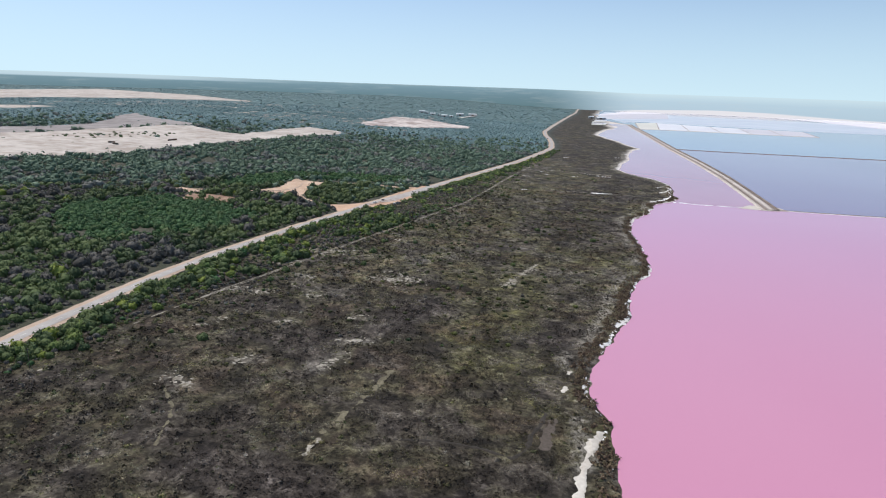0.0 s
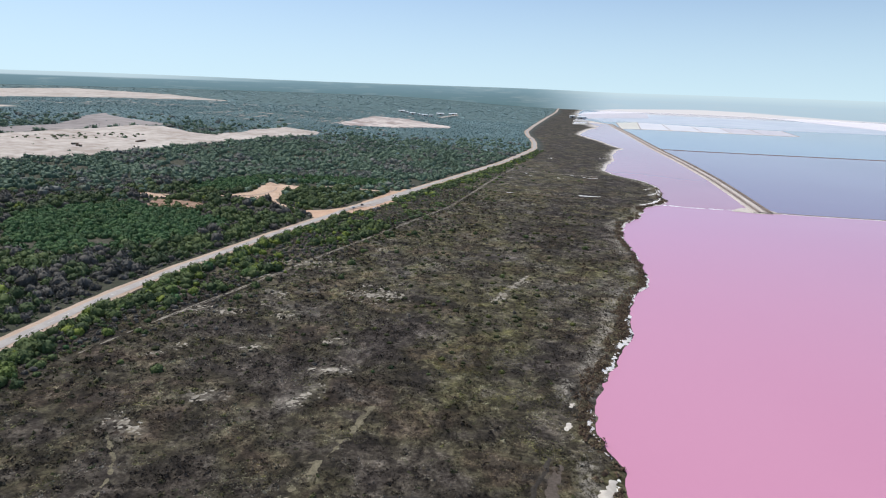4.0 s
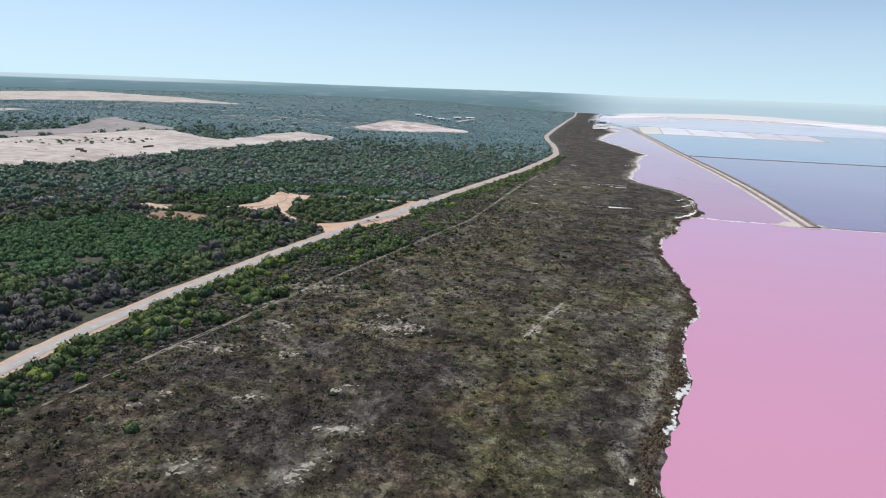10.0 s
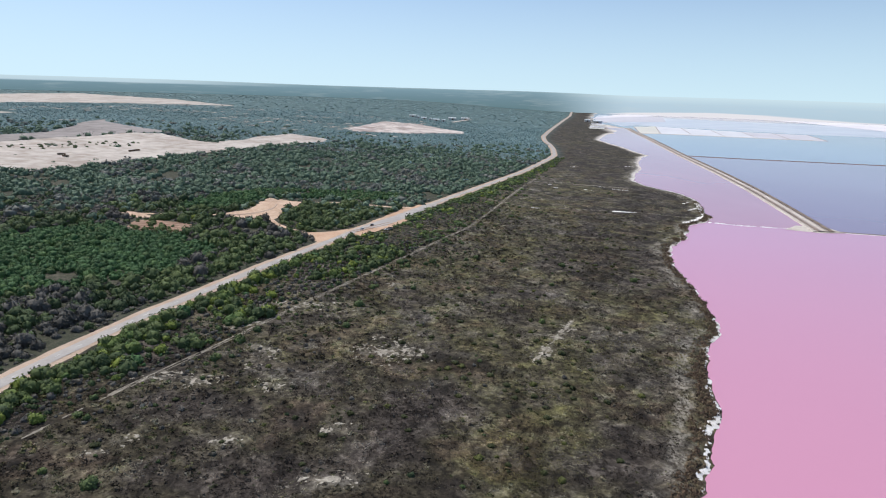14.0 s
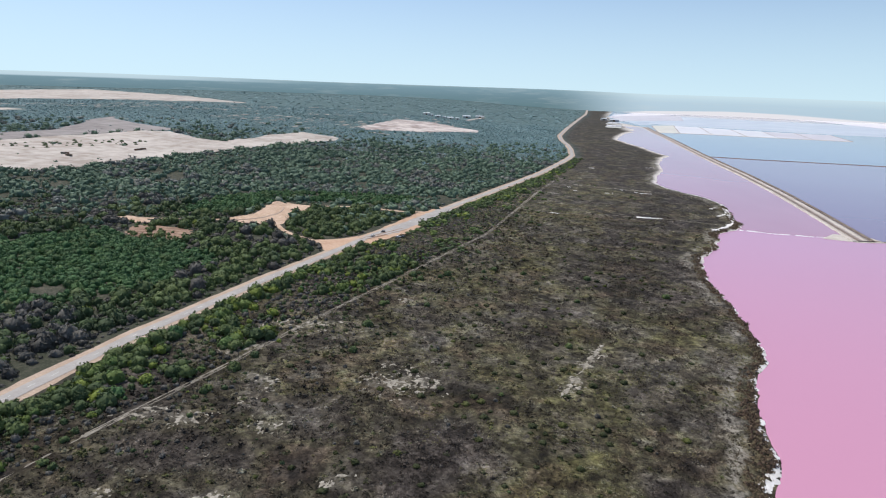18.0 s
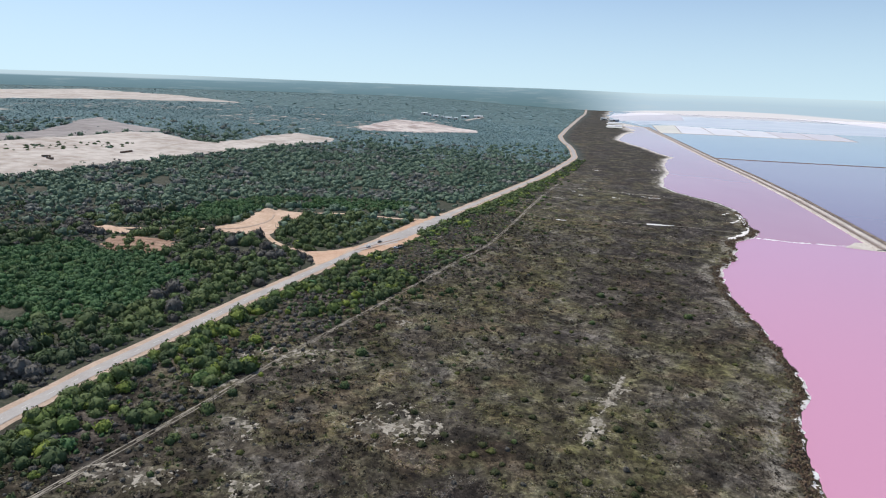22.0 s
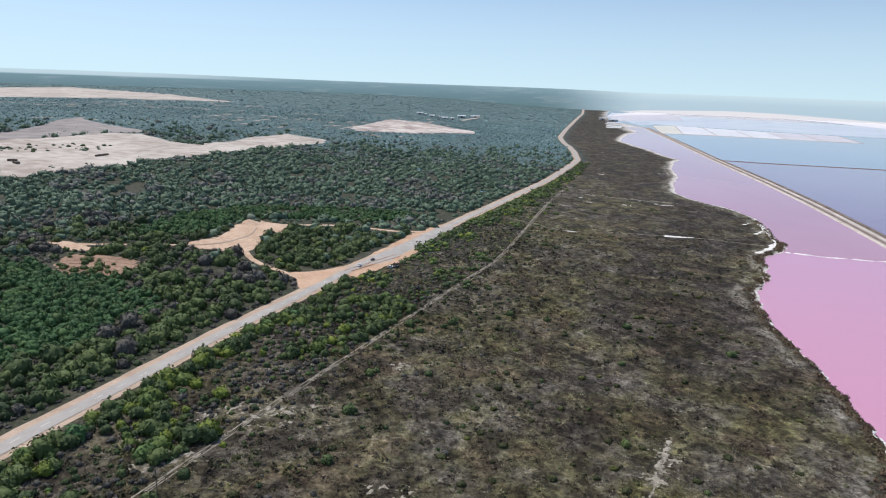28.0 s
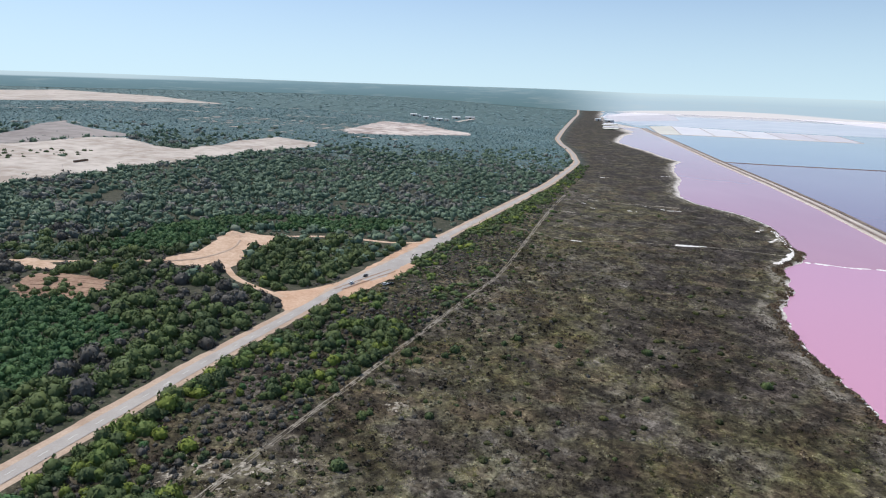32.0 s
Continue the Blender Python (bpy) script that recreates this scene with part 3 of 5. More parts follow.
patch("quarry", QUARRY, 1.4, two_scale("rosy_quarry_sand", (0.30, 0.235, 0.21), (0.66, 0.58, 0.53), 0.035, 0.01, 0.95, 0.05, spread=(0.42, 0.58)), "pale sand quarry among distant bush", "quarry", 9.0, 40.0)
strip("farm_track", plan(-66, 2235, -40, 2360, -8, 2500), 7, 7, 1.6, FIELD_SAND, "pale bare track between farm sheds", "track", 20, 3.0)
patch("sand_patch", SAND_SPOT, 0.2, CLEAR_SAND, "small bare patch of orange sand")
BROWN = two_scale("reddish_brown_soil", (0.22, 0.13, 0.09), (0.40, 0.27, 0.19), 0.5, 0.06, 0.95, 0.06)
patch("soil_patch", BROWN_PATCH, 0.15, BROWN, "half-bare patch of reddish soil with low bushes")


def bare_spot(name, line, width, material, label, category="bare patch", lift=0.14, rag=4.0, step=0.9, flat=None, ragged=2.4):
    """A thin crust of bare soil, sand or salt along a line, with a broken, ragged rim."""
    lo, hi = line.min(0) - width * 2.2, line.max(0) + width * 2.2
    xs, ys = np.arange(lo[0], hi[0], step), np.arange(lo[1], hi[1], step)
    X, Y = np.meshgrid(xs, ys)
    p = np.column_stack([X.ravel(), Y.ravel()])
    d, _ = distance_to_line(p, line)
    e = width - d + (rough(p, rag, 11.3) - 0.5) * width * ragged
    base = height(p) if flat is None else np.full(len(p), flat - lift)
    z = base + lift * smooth(-0.6, 0.8, e) - 0.5 * smooth(0.2, -1.6, e)
    i = np.arange(len(p)).reshape(len(ys), len(xs))
    f = np.stack([i[:-1, :-1], i[:-1, 1:], i[1:, 1:], i[1:, :-1]], -1).reshape(-1, 4)
    f = f[(e[f] > -0.9).any(1)]
    return tagged(new(name, fast_mesh(name, np.column_stack([p, z]), f, [material], None, True)), label, category, kind="structure")


PALE_SOIL = two_scale("pale_dry_soil", (0.15, 0.13, 0.10), (0.48, 0.435, 0.365), 0.9, 0.15, 0.95, 0.06)
CREAM = two_scale("cream_beach_sand", (0.46, 0.41, 0.35), (0.66, 0.61, 0.54), 0.5, 0.06, 0.9, 0.03)


def bare_threads(line, width):
    """Crumbled pale soil between the bushes, densest along a line and breaking up away from it."""
    width = (width * 0.55 + 0.8) * (0.6 if line[0, 1] < 380 else 1.0)
    lo, hi = line.min(0) - width * 2.2, line.max(0) + width * 2.2
    xs, ys = np.arange(lo[0], hi[0], 0.5), np.arange(lo[1], hi[1], 0.5)
    X, Y = np.meshgrid(xs, ys)
    p = np.column_stack([X.ravel(), Y.ravel()])
    d, _ = distance_to_line(p, line)
    e = 0.40 * (1 - d / width) + (rough(p, 1.3, 4.1) - 0.66) * 3.6 + (rough(p, 6.5, 12.3) - 0.5) * 2.6
    z = height(p) + 0.12 * smooth(-0.15, 0.25, e) - 0.3 * smooth(0.0, -0.5, e)
    i = np.arange(len(p)).reshape(len(ys), len(xs))
    f = np.stack([i[:-1, :-1], i[:-1, 1:], i[1:, 1:], i[1:, :-1]], -1).reshape(-1, 4)
    f = f[(e[f] > -0.1).any(1)]
    return tagged(new("bare_patch", fast_mesh("bare_patch", np.column_stack([p, z]), f, [PALE_SOIL], None, True)), "crumbled patch of pale bare soil in the heath", "bare patch", kind="structure")


for row in PALE:
    bare_threads(plan(*row[:4]), row[4])
bare_spot("bare_patch", plan(55, 440, 51, 431, 46, 422, 44, 414, 38, 403, 35, 394, 31, 386), 0.5, PALE_SOIL, "pale winding strip of bare soil", rag=3.0, ragged=7.5, step=0.45)
for a, b in zip(TRACK[3:-4], TRACK[4:-3]):
    bare_spot("track_verge", np.array([a, b]), 0.25, TRACK_SAND, "broken sandy edges of the heath track", "track", 0.09, 4.0, 0.6, None, 9.0)
bare_spot("beach", plan(45, 168, 48.3, 183, 51, 195, 54.3, 206, 58, 216, 62, 223), 1.5, CREAM, "narrow tongue of cream sand behind the shore", "beach", 0.22, 4, 0.5, None, 2.8)
bare_spot("beach", plan(55.5, 269, 56.5, 271), 0.9, CREAM, "small patch of cream sand behind the shore", "beach", 0.22, 3, 0.5, None, 3.0)
bare_spot("beach", plan(51.5, 252, 53, 256), 0.8, CREAM, "small patch of cream sand behind the shore", "beach", 0.22, 3, 0.5, None, 3.0)
TAN_SOIL = two_scale("tan_sandy_soil", (0.075, 0.064, 0.040), (0.235, 0.205, 0.135), 0.9, 0.2, 0.95, 0.06)
bare_spot("sandy_trail", plan(-17, 259, -21.9, 241, -24.5, 231.6, -30, 217.8, -33.4, 207.8, -35, 195), 1.0, TAN_SOIL, "broken trail of tan sandy soil through the heath", "trail", 0.12, 3.2, 0.5, None, 7.0)
bare_spot("sandy_trail", plan(-98, 229, -92, 221, -88.4, 215.8, -85.8, 208.3, -84.3, 199.2, -82.4, 192), 0.45, TAN_SOIL, "thin winding trail of tan sandy soil", "trail", 0.12, 2.6, 0.4, None, 6.0)
bare_spot("bare_patch", plan(-35.4, 194, -33.6, 203), 0.8, PALE_SOIL, "pale bare head of the sandy trail", "bare patch", 0.16, 2.4, 0.5, None, 3.6)


def salt_rim(y0, y1, step=0.6):
    """White crust along the waterline, broken into tongues and crumbs."""
    ys, us = np.arange(y0, y1, step), np.arange(-9, 15, step)
    line_x = np.interp(ys, SHORE[:, 1], SHORE[:, 0])
    p = np.column_stack([(line_x[:, None] + us[None]).ravel(), np.repeat(ys, len(us))])
    sd = shore_distance(p)
    patchy = smooth(0.34, 0.52, rough(p, 26, 27.7))
    e = -0.5 + 1.1 * patchy - np.abs(sd - 1.3) + (rough(p, 5.5, 13.1) - 0.5) * 4.0 + (rough(p, 1.5, 41.1) - 0.5) * 2.2
    z = height(p) + 0.16 * smooth(-0.3, 0.3, e)
    i = np.arange(len(p)).reshape(len(ys), len(us))
    f = np.stack([i[:-1, :-1], i[:-1, 1:], i[1:, 1:], i[1:, :-1]], -1).reshape(-1, 4)
    f = f[(e[f] > 0).any(1)]
    return tagged(new("salt_rim", fast_mesh("salt_rim", np.column_stack([p, z]), f, [SALT], None, True)), "broken white salt crust along the waterline", "salt crust", kind="structure")


for y0, y1 in ((170, 300), (300, 430), (430, 560), (560, 700)):
    salt_rim(y0, y1)
bare_spot("salt_patch", plan(146, 778, 167, 778), 2.6, SALT, "white salt patch on the dark flat", "salt crust", 0.25, 9)
bare_spot("salt_patch", plan(204, 735, 220, 752, 234, 776, 243, 812, 252, 850), 2.4, SALT, "broad apron of white salt round the spit", "salt crust", 0.3, 9, 1.0, None, 3.2)
bare_spot("salt_foam", BARRIER_LINE[1:5], 1.5, SALT, "broken white salt foam where two brines meet", "salt crust", 0.1, 4.0, 0.9, 0.06, 4.6)

for row in ((252, 1216, 266, 1220, 1.6), (160, 1173, 167, 1174, 2.0), (162, 956, 180, 938, 1.0), (182, 934, 197, 934, 1.2), (139, 924, 147, 921, 1.3), (97, 955, 103, 952, 1.2), (62, 774, 69, 772, 1.2), (102, 928, 107, 926, 1.0),
            (228, 806, 240, 818, 2.2), (236, 848, 243, 856, 2.0), (255, 930, 268, 938, 1.8)):
    bare_spot("salt_patch", plan(*row[:4]), row[4] * 0.45, SALT, "small white salt patch on the dark flat", "salt crust", 0.28, 3.5, 0.8, None, 8.0)
# Dark strip laid on the heath along a dark edge; no channel is cut.
DARK_STRIP = two_scale("dark_heath_strip", (0.018, 0.015, 0.012), (0.06, 0.05, 0.04), 0.9, 0.1, 0.95, 0.05)
bare_spot("gully", plan(-9, 207, 6, 208, 18, 206, 30, 201, 35, 208, 37, 217, 41, 225, 43, 232), 0.6, DARK_STRIP, "thin dark strip winding through the heath", "gully", 0.2, 3.0, 0.5, None, 3.4)
HOLLOW = two_scale("brown_hollow_soil", (0.055, 0.043, 0.034), (0.125, 0.10, 0.082), 0.9, 0.15, 0.95, 0.05)
bare_spot("bare_patch", plan(40.5, 209, 42, 217, 45, 226), 2.4, HOLLOW, "brown bare hollow beside a dark strip", "bare patch", 0.1, 5.0, 0.6, None, 2.0)
FIELD_TRACK = two_scale("rutted_field_sand", (0.34, 0.27, 0.22), (0.52, 0.44, 0.38), 0.2, 0.03, 0.95)
for off, wide in ((0, 1.6), (16, 1.0)):
    strip("field_track", plan(-520, 730, -462, 810, -444, 880, -428, 950, -404, 1030, -384, 1090, -366, 1150, -330, 1260, -320, 1340) - np.array([off, 0]), wide, wide, 0.3, FIELD_TRACK, "rutted haul track over the sand field", "track", 5, 1.6, 0.2)
patch("road_apron", plan(-88, 628, -72, 632, -61, 664, -50, 694, -37, 738, -30, 762, -44, 752, -66, 692), 0.34, ASPHALT, "widened pale asphalt apron at the turn-off", "road")
dash_v, dash_f = [], []
seg = np.hypot(*np.diff(ROAD, axis=0).T)
along = np.concatenate([[0], np.cumsum(seg)])
for t in np.arange(480, 1500, 12.0):
    a = np.array([np.interp(t, along, ROAD[:, 0]), np.interp(t, along, ROAD[:, 1])])
    b = np.array([np.interp(t + 4, along, ROAD[:, 0]), np.interp(t + 4, along, ROAD[:, 1])])
    d = (b - a) / np.hypot(*(b - a))
    w = np.array([d[1], -d[0]]) * 0.10
    z = ground_at(*a) + 0.40 + 0.0007 * max(a[1] - 800, 0)
    k = len(dash_v)
    dash_v += [(*(a - w), z), (*(a + w), z), (*(b + w), z), (*(b - w), z)]
    dash_f.append((k, k + 1, k + 2, k + 3))
tagged(new("centre_line", fast_mesh("centre_line", dash_v, dash_f, [PAINT])), "worn white dashed centre line", "road marking", kind="structure")

# ---- dykes, salt crusts and pans ----
strip("dyke_bank", DYKE, 9.5, 10, 1.75, DYKE_EARTH, "long dyke of brown earth and stone", "dyke", 6, 1.2, 2.0)
strip("dyke_beach", DYKE + np.array([-9.5, 0]), 3.2, 3.2, 1.55, DYKE_SAND, "pale sandy bench along the dyke", "dyke", 6, 2.0, 1.2)
strip("dyke_track", DYKE + np.array([1.0, 0]), 2.4, 2.4, 1.95, DYKE_SAND, "pale service track on the dyke", "track", 6, 0.4, 0.1)
strip("dyke_kerb", DYKE + np.array([-4.8, 0]), 1.1, 1.1, 2.0, ROCK, "thin line of dark stone along the dyke track", "dyke", 6, 0.5, 0.3)
strip("dyke_crest", DYKE + np.array([9.0, 0]), 2.2, 2.2, 2.35, ROCK, "low stone crest beside the dyke track", "dyke", 6, 0.8, 0.8)
strip("barrier_bank", BARRIER[4:8], 1.6, 1.6, 1.25, ROCK, "low stone bank between brine ponds", "bank", 5, 0.6, 0.9)
strip("barrier_crust", BARRIER[4:8] + np.array([0, -3.0]), 1.4, 1.2, 0.96, SALT, "salt crust along the low bank", "salt crust", 5, 1.3, 0.2)
strip("causeway_bank", CAUSEWAY[:4], 3.0, 3.0, 1.7, ROCK, "dark low causeway across the brine", "causeway", 8, 1.0, 1.4)
DYKE_SKIRT = plan(290, 722, 318, 711, 340, 714, 336, 738, 310, 744)
bm = bmesh.new()
ring = [bm.verts.new((x, y, 0.12)) for x, y in DYKE_SKIRT]
bm.faces.new(ring)
made = bmesh.ops.inset_region(bm, faces=bm.faces[:], thickness=5.0, depth=0.7)
bmesh.ops.subdivide_edges(bm, edges=bm.edges[:], cuts=2, use_grid_fill=True)
tagged(part("dyke_toe", bm, DYKE_SAND), "sandy toe where the dyke meets the lake", "dyke", kind="structure")

pan_low = plan(521, 2215, 586, 2223, 676, 2198, 769, 2177, 854, 2153, 942, 2133, 1039, 2110)
pan_high = plan(601, 2647, 700, 2720, 774, 2640, 855, 2560, 940, 2500, 1034, 2470, 1131, 2430)
PAN = [two_scale("salt_pan_" + n, d, l, 0.03, 0.005, 0.7) for n, d, l in (("cream", (0.58, 0.56, 0.50), (0.68, 0.66, 0.60)), ("white", (0.60, 0.60, 0.64), (0.72, 0.72, 0.75)), ("rose", (0.52, 0.50, 0.54), (0.62, 0.60, 0.64)))]
for k in range(6):
    sheet("salt_pan_%d" % (k + 1), np.array([pan_low[k], pan_low[k + 1], pan_high[k + 1], pan_high[k]]), 0.10, PAN[(0, 1, 1, 1, 2, 2)[k]], "pale crystallising salt pan inside low bunds", "salt pan")
for k in range(7):
    strip("pan_bund", np.array([pan_low[k], pan_high[k]]), 2.2, 2.2, 1.5, DYKE_EARTH, "low earth bund between salt pans", "bund", 12, 0.8, 1.0)
strip("pan_bund", pan_low, 3.0, 3.0, 1.6, DYKE_SAND, "low earth bund below the salt pans", "bund", 12, 0.8, 1.0)
sheet("salt_shallows", plan(560, 2660, 640, 2760, 1180, 2440, 2600, 2200, 4300, 2000, 4300, 3000, 2300, 3050, 1400, 3500, 700, 3900, 560, 3300), 0.04,
      two_scale("shallow_salt_water", (0.52, 0.56, 0.62), (0.66, 0.68, 0.72), 0.008, 0.002, 0.35), "shallow milky brine before the salt flats", "pond")
sheet("salt_flat", plan(566, 3376, 830, 3722, 1060, 3990, 1379, 3960, 1625, 3840, 1683, 3617, 1668, 3088, 1660, 2700, 1800, 2700, 2150, 3500, 1600, 4300, 1000, 4300, 800, 3984, 581, 3420), 0.5, PALE_SALT, "blinding white salt flats on the far side of the lake", "salt flat")
for k, (x, y) in enumerate(((418, 2390), (436, 2480), (455, 2600), (478, 2700))):
    o = np.array([x, y]) * S
    sheet("settling_pond_%d" % (k + 1), o + np.array([(-34, -40), (24, -36), (34, 46), (-26, 42)]), 3.2, PAN[k % 2], "small white settling pond by the shore", "salt pan")

sheet("pink_salt_flat", plan(570, 3340, 707, 3684, 888, 3840, 1057, 3916, 873, 3193, 696, 3065, 573, 2975, 540, 2900, 560, 3150), 0.3, PAN[2], "pale pink salt flat at the head of the lake", "salt flat")

# ---- plants ----
def ico():
    t = (1 + 5 ** 0.5) / 2
    v = np.array([(-1, t, 0), (1, t, 0), (-1, -t, 0), (1, -t, 0), (0, -1, t), (0, 1, t), (0, -1, -t), (0, 1, -t), (t, 0, -1), (t, 0, 1), (-t, 0, -1), (-t, 0, 1)], float)
    f = np.array([(0, 11, 5), (0, 5, 1), (0, 1, 7), (0, 7, 10), (0, 10, 11), (1, 5, 9), (5, 11, 4), (11, 10, 2), (10, 7, 6), (7, 1, 8), (3, 9, 4), (3, 4, 2), (3, 2, 6), (3, 6, 8), (3, 8, 9), (4, 9, 5), (2, 4, 11), (6, 2, 10), (8, 6, 7), (9, 8, 1)])
    return v / np.hypot(1, t), f


ICO_V, ICO_F = ico()
OCTA_V = np.array([(1, 0, 0), (0, 1, 0), (-1, 0, 0), (0, -1, 0), (0, 0, 1), (0, 0, -0.7)], float)
OCTA_F = np.array([(0, 1, 4), (1, 2, 4), (2, 3, 4), (3, 0, 4), (1, 0, 5), (2, 1, 5), (3, 2, 5), (0, 3, 5)])


def finer(v, f):
    """Each triangle of a ball cut into four."""
    mid, out, v = {}, [], list(map(tuple, v))
    for tri in f:
        m = []
        for a, b in zip(tri, np.roll(tri, -1)):
            key = (min(a, b), max(a, b))
            if key not in mid:
                c = (np.array(v[a]) + np.array(v[b])) / 2
                mid[key] = len(v)
                v.append(tuple(c / np.linalg.norm(c)))
            m.append(mid[key])
        a, b, c = tri
        out += [(a, m[0], m[2]), (b, m[1], m[0]), (c, m[2], m[1]), tuple(m)]
    return np.array(v), np.array(out)


BALL_1 = finer(ICO_V, ICO_F)


def crown(rng, lumps, leaves, flat=0.62, base=None, leaf=0.14, tumble=0.5):
    """A crown of unit radius: a dark core drawn over uneven lumps, and a coat of leaf sprays at all angles with an uneven outline."""
    base_v, base_f = base or (ICO_V, ICO_F)
    balls = []
    for k in range(lumps):
        a = k * 2.4 + rng.random() * 0.9
        e = math.asin(max(-0.1, min(0.98, 1 - (k + 0.5) / lumps * 1.02))) * rng.uniform(0.85, 1.1)
        out = np.array([math.cos(a) * math.cos(e), math.sin(a) * math.cos(e), math.sin(e)])
        balls.append((out * rng.uniform(0.46, 0.70), rng.uniform(0.28, 0.46) * (1.25 if lumps < 7 else 1)))

    def skin(way):
        reach = np.full(len(way), 0.50)
        for c, size in balls:
            along = way @ c
            inner = size * size - c @ c + along * along
            reach = np.maximum(reach, np.where((inner > 0) & (along > 0), along + np.sqrt(np.maximum(inner, 0)), 0))
        return way * reach[:, None] * (1, 1, flat * 1.15) + (0, 0, 0.10)

    way = base_v / np.linalg.norm(base_v, axis=1)[:, None]
    v = skin(way) * 0.92
    low = v[base_f][:, :, 2].mean(1) > -0.25
    a, h = rng.random(leaves) * 6.283, rng.uniform(-0.12, 1.0, leaves)
    way = np.column_stack([np.cos(a) * np.sqrt(1 - h * h), np.sin(a) * np.sqrt(1 - h * h), h])
    c = skin(way) * rng.uniform(0.88, 1.08, (leaves, 1))
    face = way + rng.normal(0, tumble, (leaves, 3))
    face /= np.linalg.norm(face, axis=1)[:, None]
    u = np.cross(face, rng.normal(0, 1, (leaves, 3)))
    u /= np.linalg.norm(u, axis=1)[:, None]
    w = np.cross(face, u)
    r = leaf * rng.uniform(0.7, 1.35, (leaves, 1))
    tri = np.stack([c + u * r, c - u * r * 0.5 + w * r * 0.87, c - u * r * 0.5 - w * r * 0.87], 1).reshape(-1, 3)
    return np.vstack([v, tri]), np.vstack([base_f[low], np.arange(3 * leaves).reshape(-1, 3) + len(v)])


def tuft(rng, blades):
    """A low twiggy tussock: a ragged skirt of blades round a bare middle."""
    verts, faces = [], []
    for k in range(blades):
        a = k * 6.283 / blades + rng.random() * 0.5
        r, h = rng.uniform(0.7, 1.2), rng.uniform(0.16, 0.45)
        w = rng.uniform(0.5, 0.8)
        top = (math.cos(a) * r * 0.35, math.sin(a) * r * 0.35, h)
        p = [(math.cos(a - w) * r * 0.8, math.sin(a - w) * r * 0.8, -0.1), (math.cos(a + w) * r, math.sin(a + w) * r, -0.1), top]
        n = len(verts)
        verts += p
        faces.append((n, n + 1, n + 2))
    return np.array(verts), np.array(faces)


def planted(name, templates, p, radius, tall, tint, material, label, category, rng, sink=0.0, smooth_shade=True):
    """Many plants in one mesh: each takes a template, a size, a turn and a tint."""
    z = height(p) - sink
    pick, turn = rng.integers(0, len(templates), len(p)), rng.random(len(p)) * 6.283
    vs, fs, ts, n = [], [], [], 0
    for k, (tv, tf) in enumerate(templates):
        m = np.where(pick == k)[0]
        if not len(m):
            continue
        c, s = np.cos(turn[m])[:, None], np.sin(turn[m])[:, None]
        r, h = radius[m][:, None], tall[m][:, None]
        v = np.stack([(tv[:, 0] * c - tv[:, 1] * s) * r + p[m, 0][:, None], (tv[:, 0] * s + tv[:, 1] * c) * r + p[m, 1][:, None], tv[:, 2] * h + z[m][:, None]], -1)
        vs.append(v.reshape(-1, 3))
        fs.append((tf[None] + (np.arange(len(m)) * len(tv))[:, None, None]).reshape(-1, 3) + n)
        ts.append(np.repeat(tint[m], len(tv)))
        n += v.shape[0] * v.shape[1]
    me = fast_mesh(name, np.vstack(vs), np.vstack(fs), [material], None, smooth_shade, tint=np.concatenate(ts))
    return tagged(new(name, me), label, category, kind="stuff")


def jittered(x0, x1, y0, y1, step, rng):
    xs, ys = np.arange(x0, x1, step), np.arange(y0, y1, step)
    X, Y = np.meshgrid(xs, ys)
    p = np.column_stack([X.ravel(), Y.ravel()])
    return p + rng.uniform(-0.5, 0.5, p.shape) * step


BARE = [CLEARING, SAND_SPOT, *LAYBY, plan(-88, 628, -72, 632, -61, 664, -50, 694, -37, 738, -30, 762, -44, 752, -66, 692)]


def open_ground(p, margin=0.0):
    """True where nothing may grow: roads, tracks, clearings, fields, water."""
    road, _ = distance_to_line(p, ROAD)
    bad = road < 10.0 + margin + (rough(p, 15, 6.6) - 0.5) * 5
    for o in BARE:
        bad |= signed_inside(p, o) > -0.2
    for line, clear in zip(CLEARING_EXITS, (5.0, 4.6, 7.5)):
        bad |= distance_to_line(p, line)[0] < clear
    for o in (FIELD, GREY_FIELD, FAR_FIELD, FAR_STRIP, QUARRY):
        bad |= (signed_inside(p, o) > -3 + (rough(p, 30, 52.2) - 0.3) * 18) & (wave(p, 23, 4.9) < 0.93)
    return bad


def side_of_road(p):
    d, s = distance_to_line(p, ROAD)
    return -d * s


rng = np.random.default_rng(21)
near_crowns = [crown(rng, 13, 100, rng.uniform(0.7, 0.95), BALL_1, 0.15) for _ in range(9)]
mid_crowns = [crown(rng, 8, 16, rng.uniform(0.62, 0.9), None, 0.22, 0.28) for _ in range(7)]
low_crowns = [crown(rng, 7, 24, rng.uniform(0.6, 0.85), None, 0.24) for _ in range(7)]
far_crowns = [crown(rng, 4, 4, 0.5, (OCTA_V, OCTA_F), 0.3) for _ in range(6)]
EYE = np.array([-4.0, 180.0])


ISLE = plan(-152, 636, -112, 606, -94, 630, -62, 690, -58, 722, -90, 728, -114, 732, -150, 718)


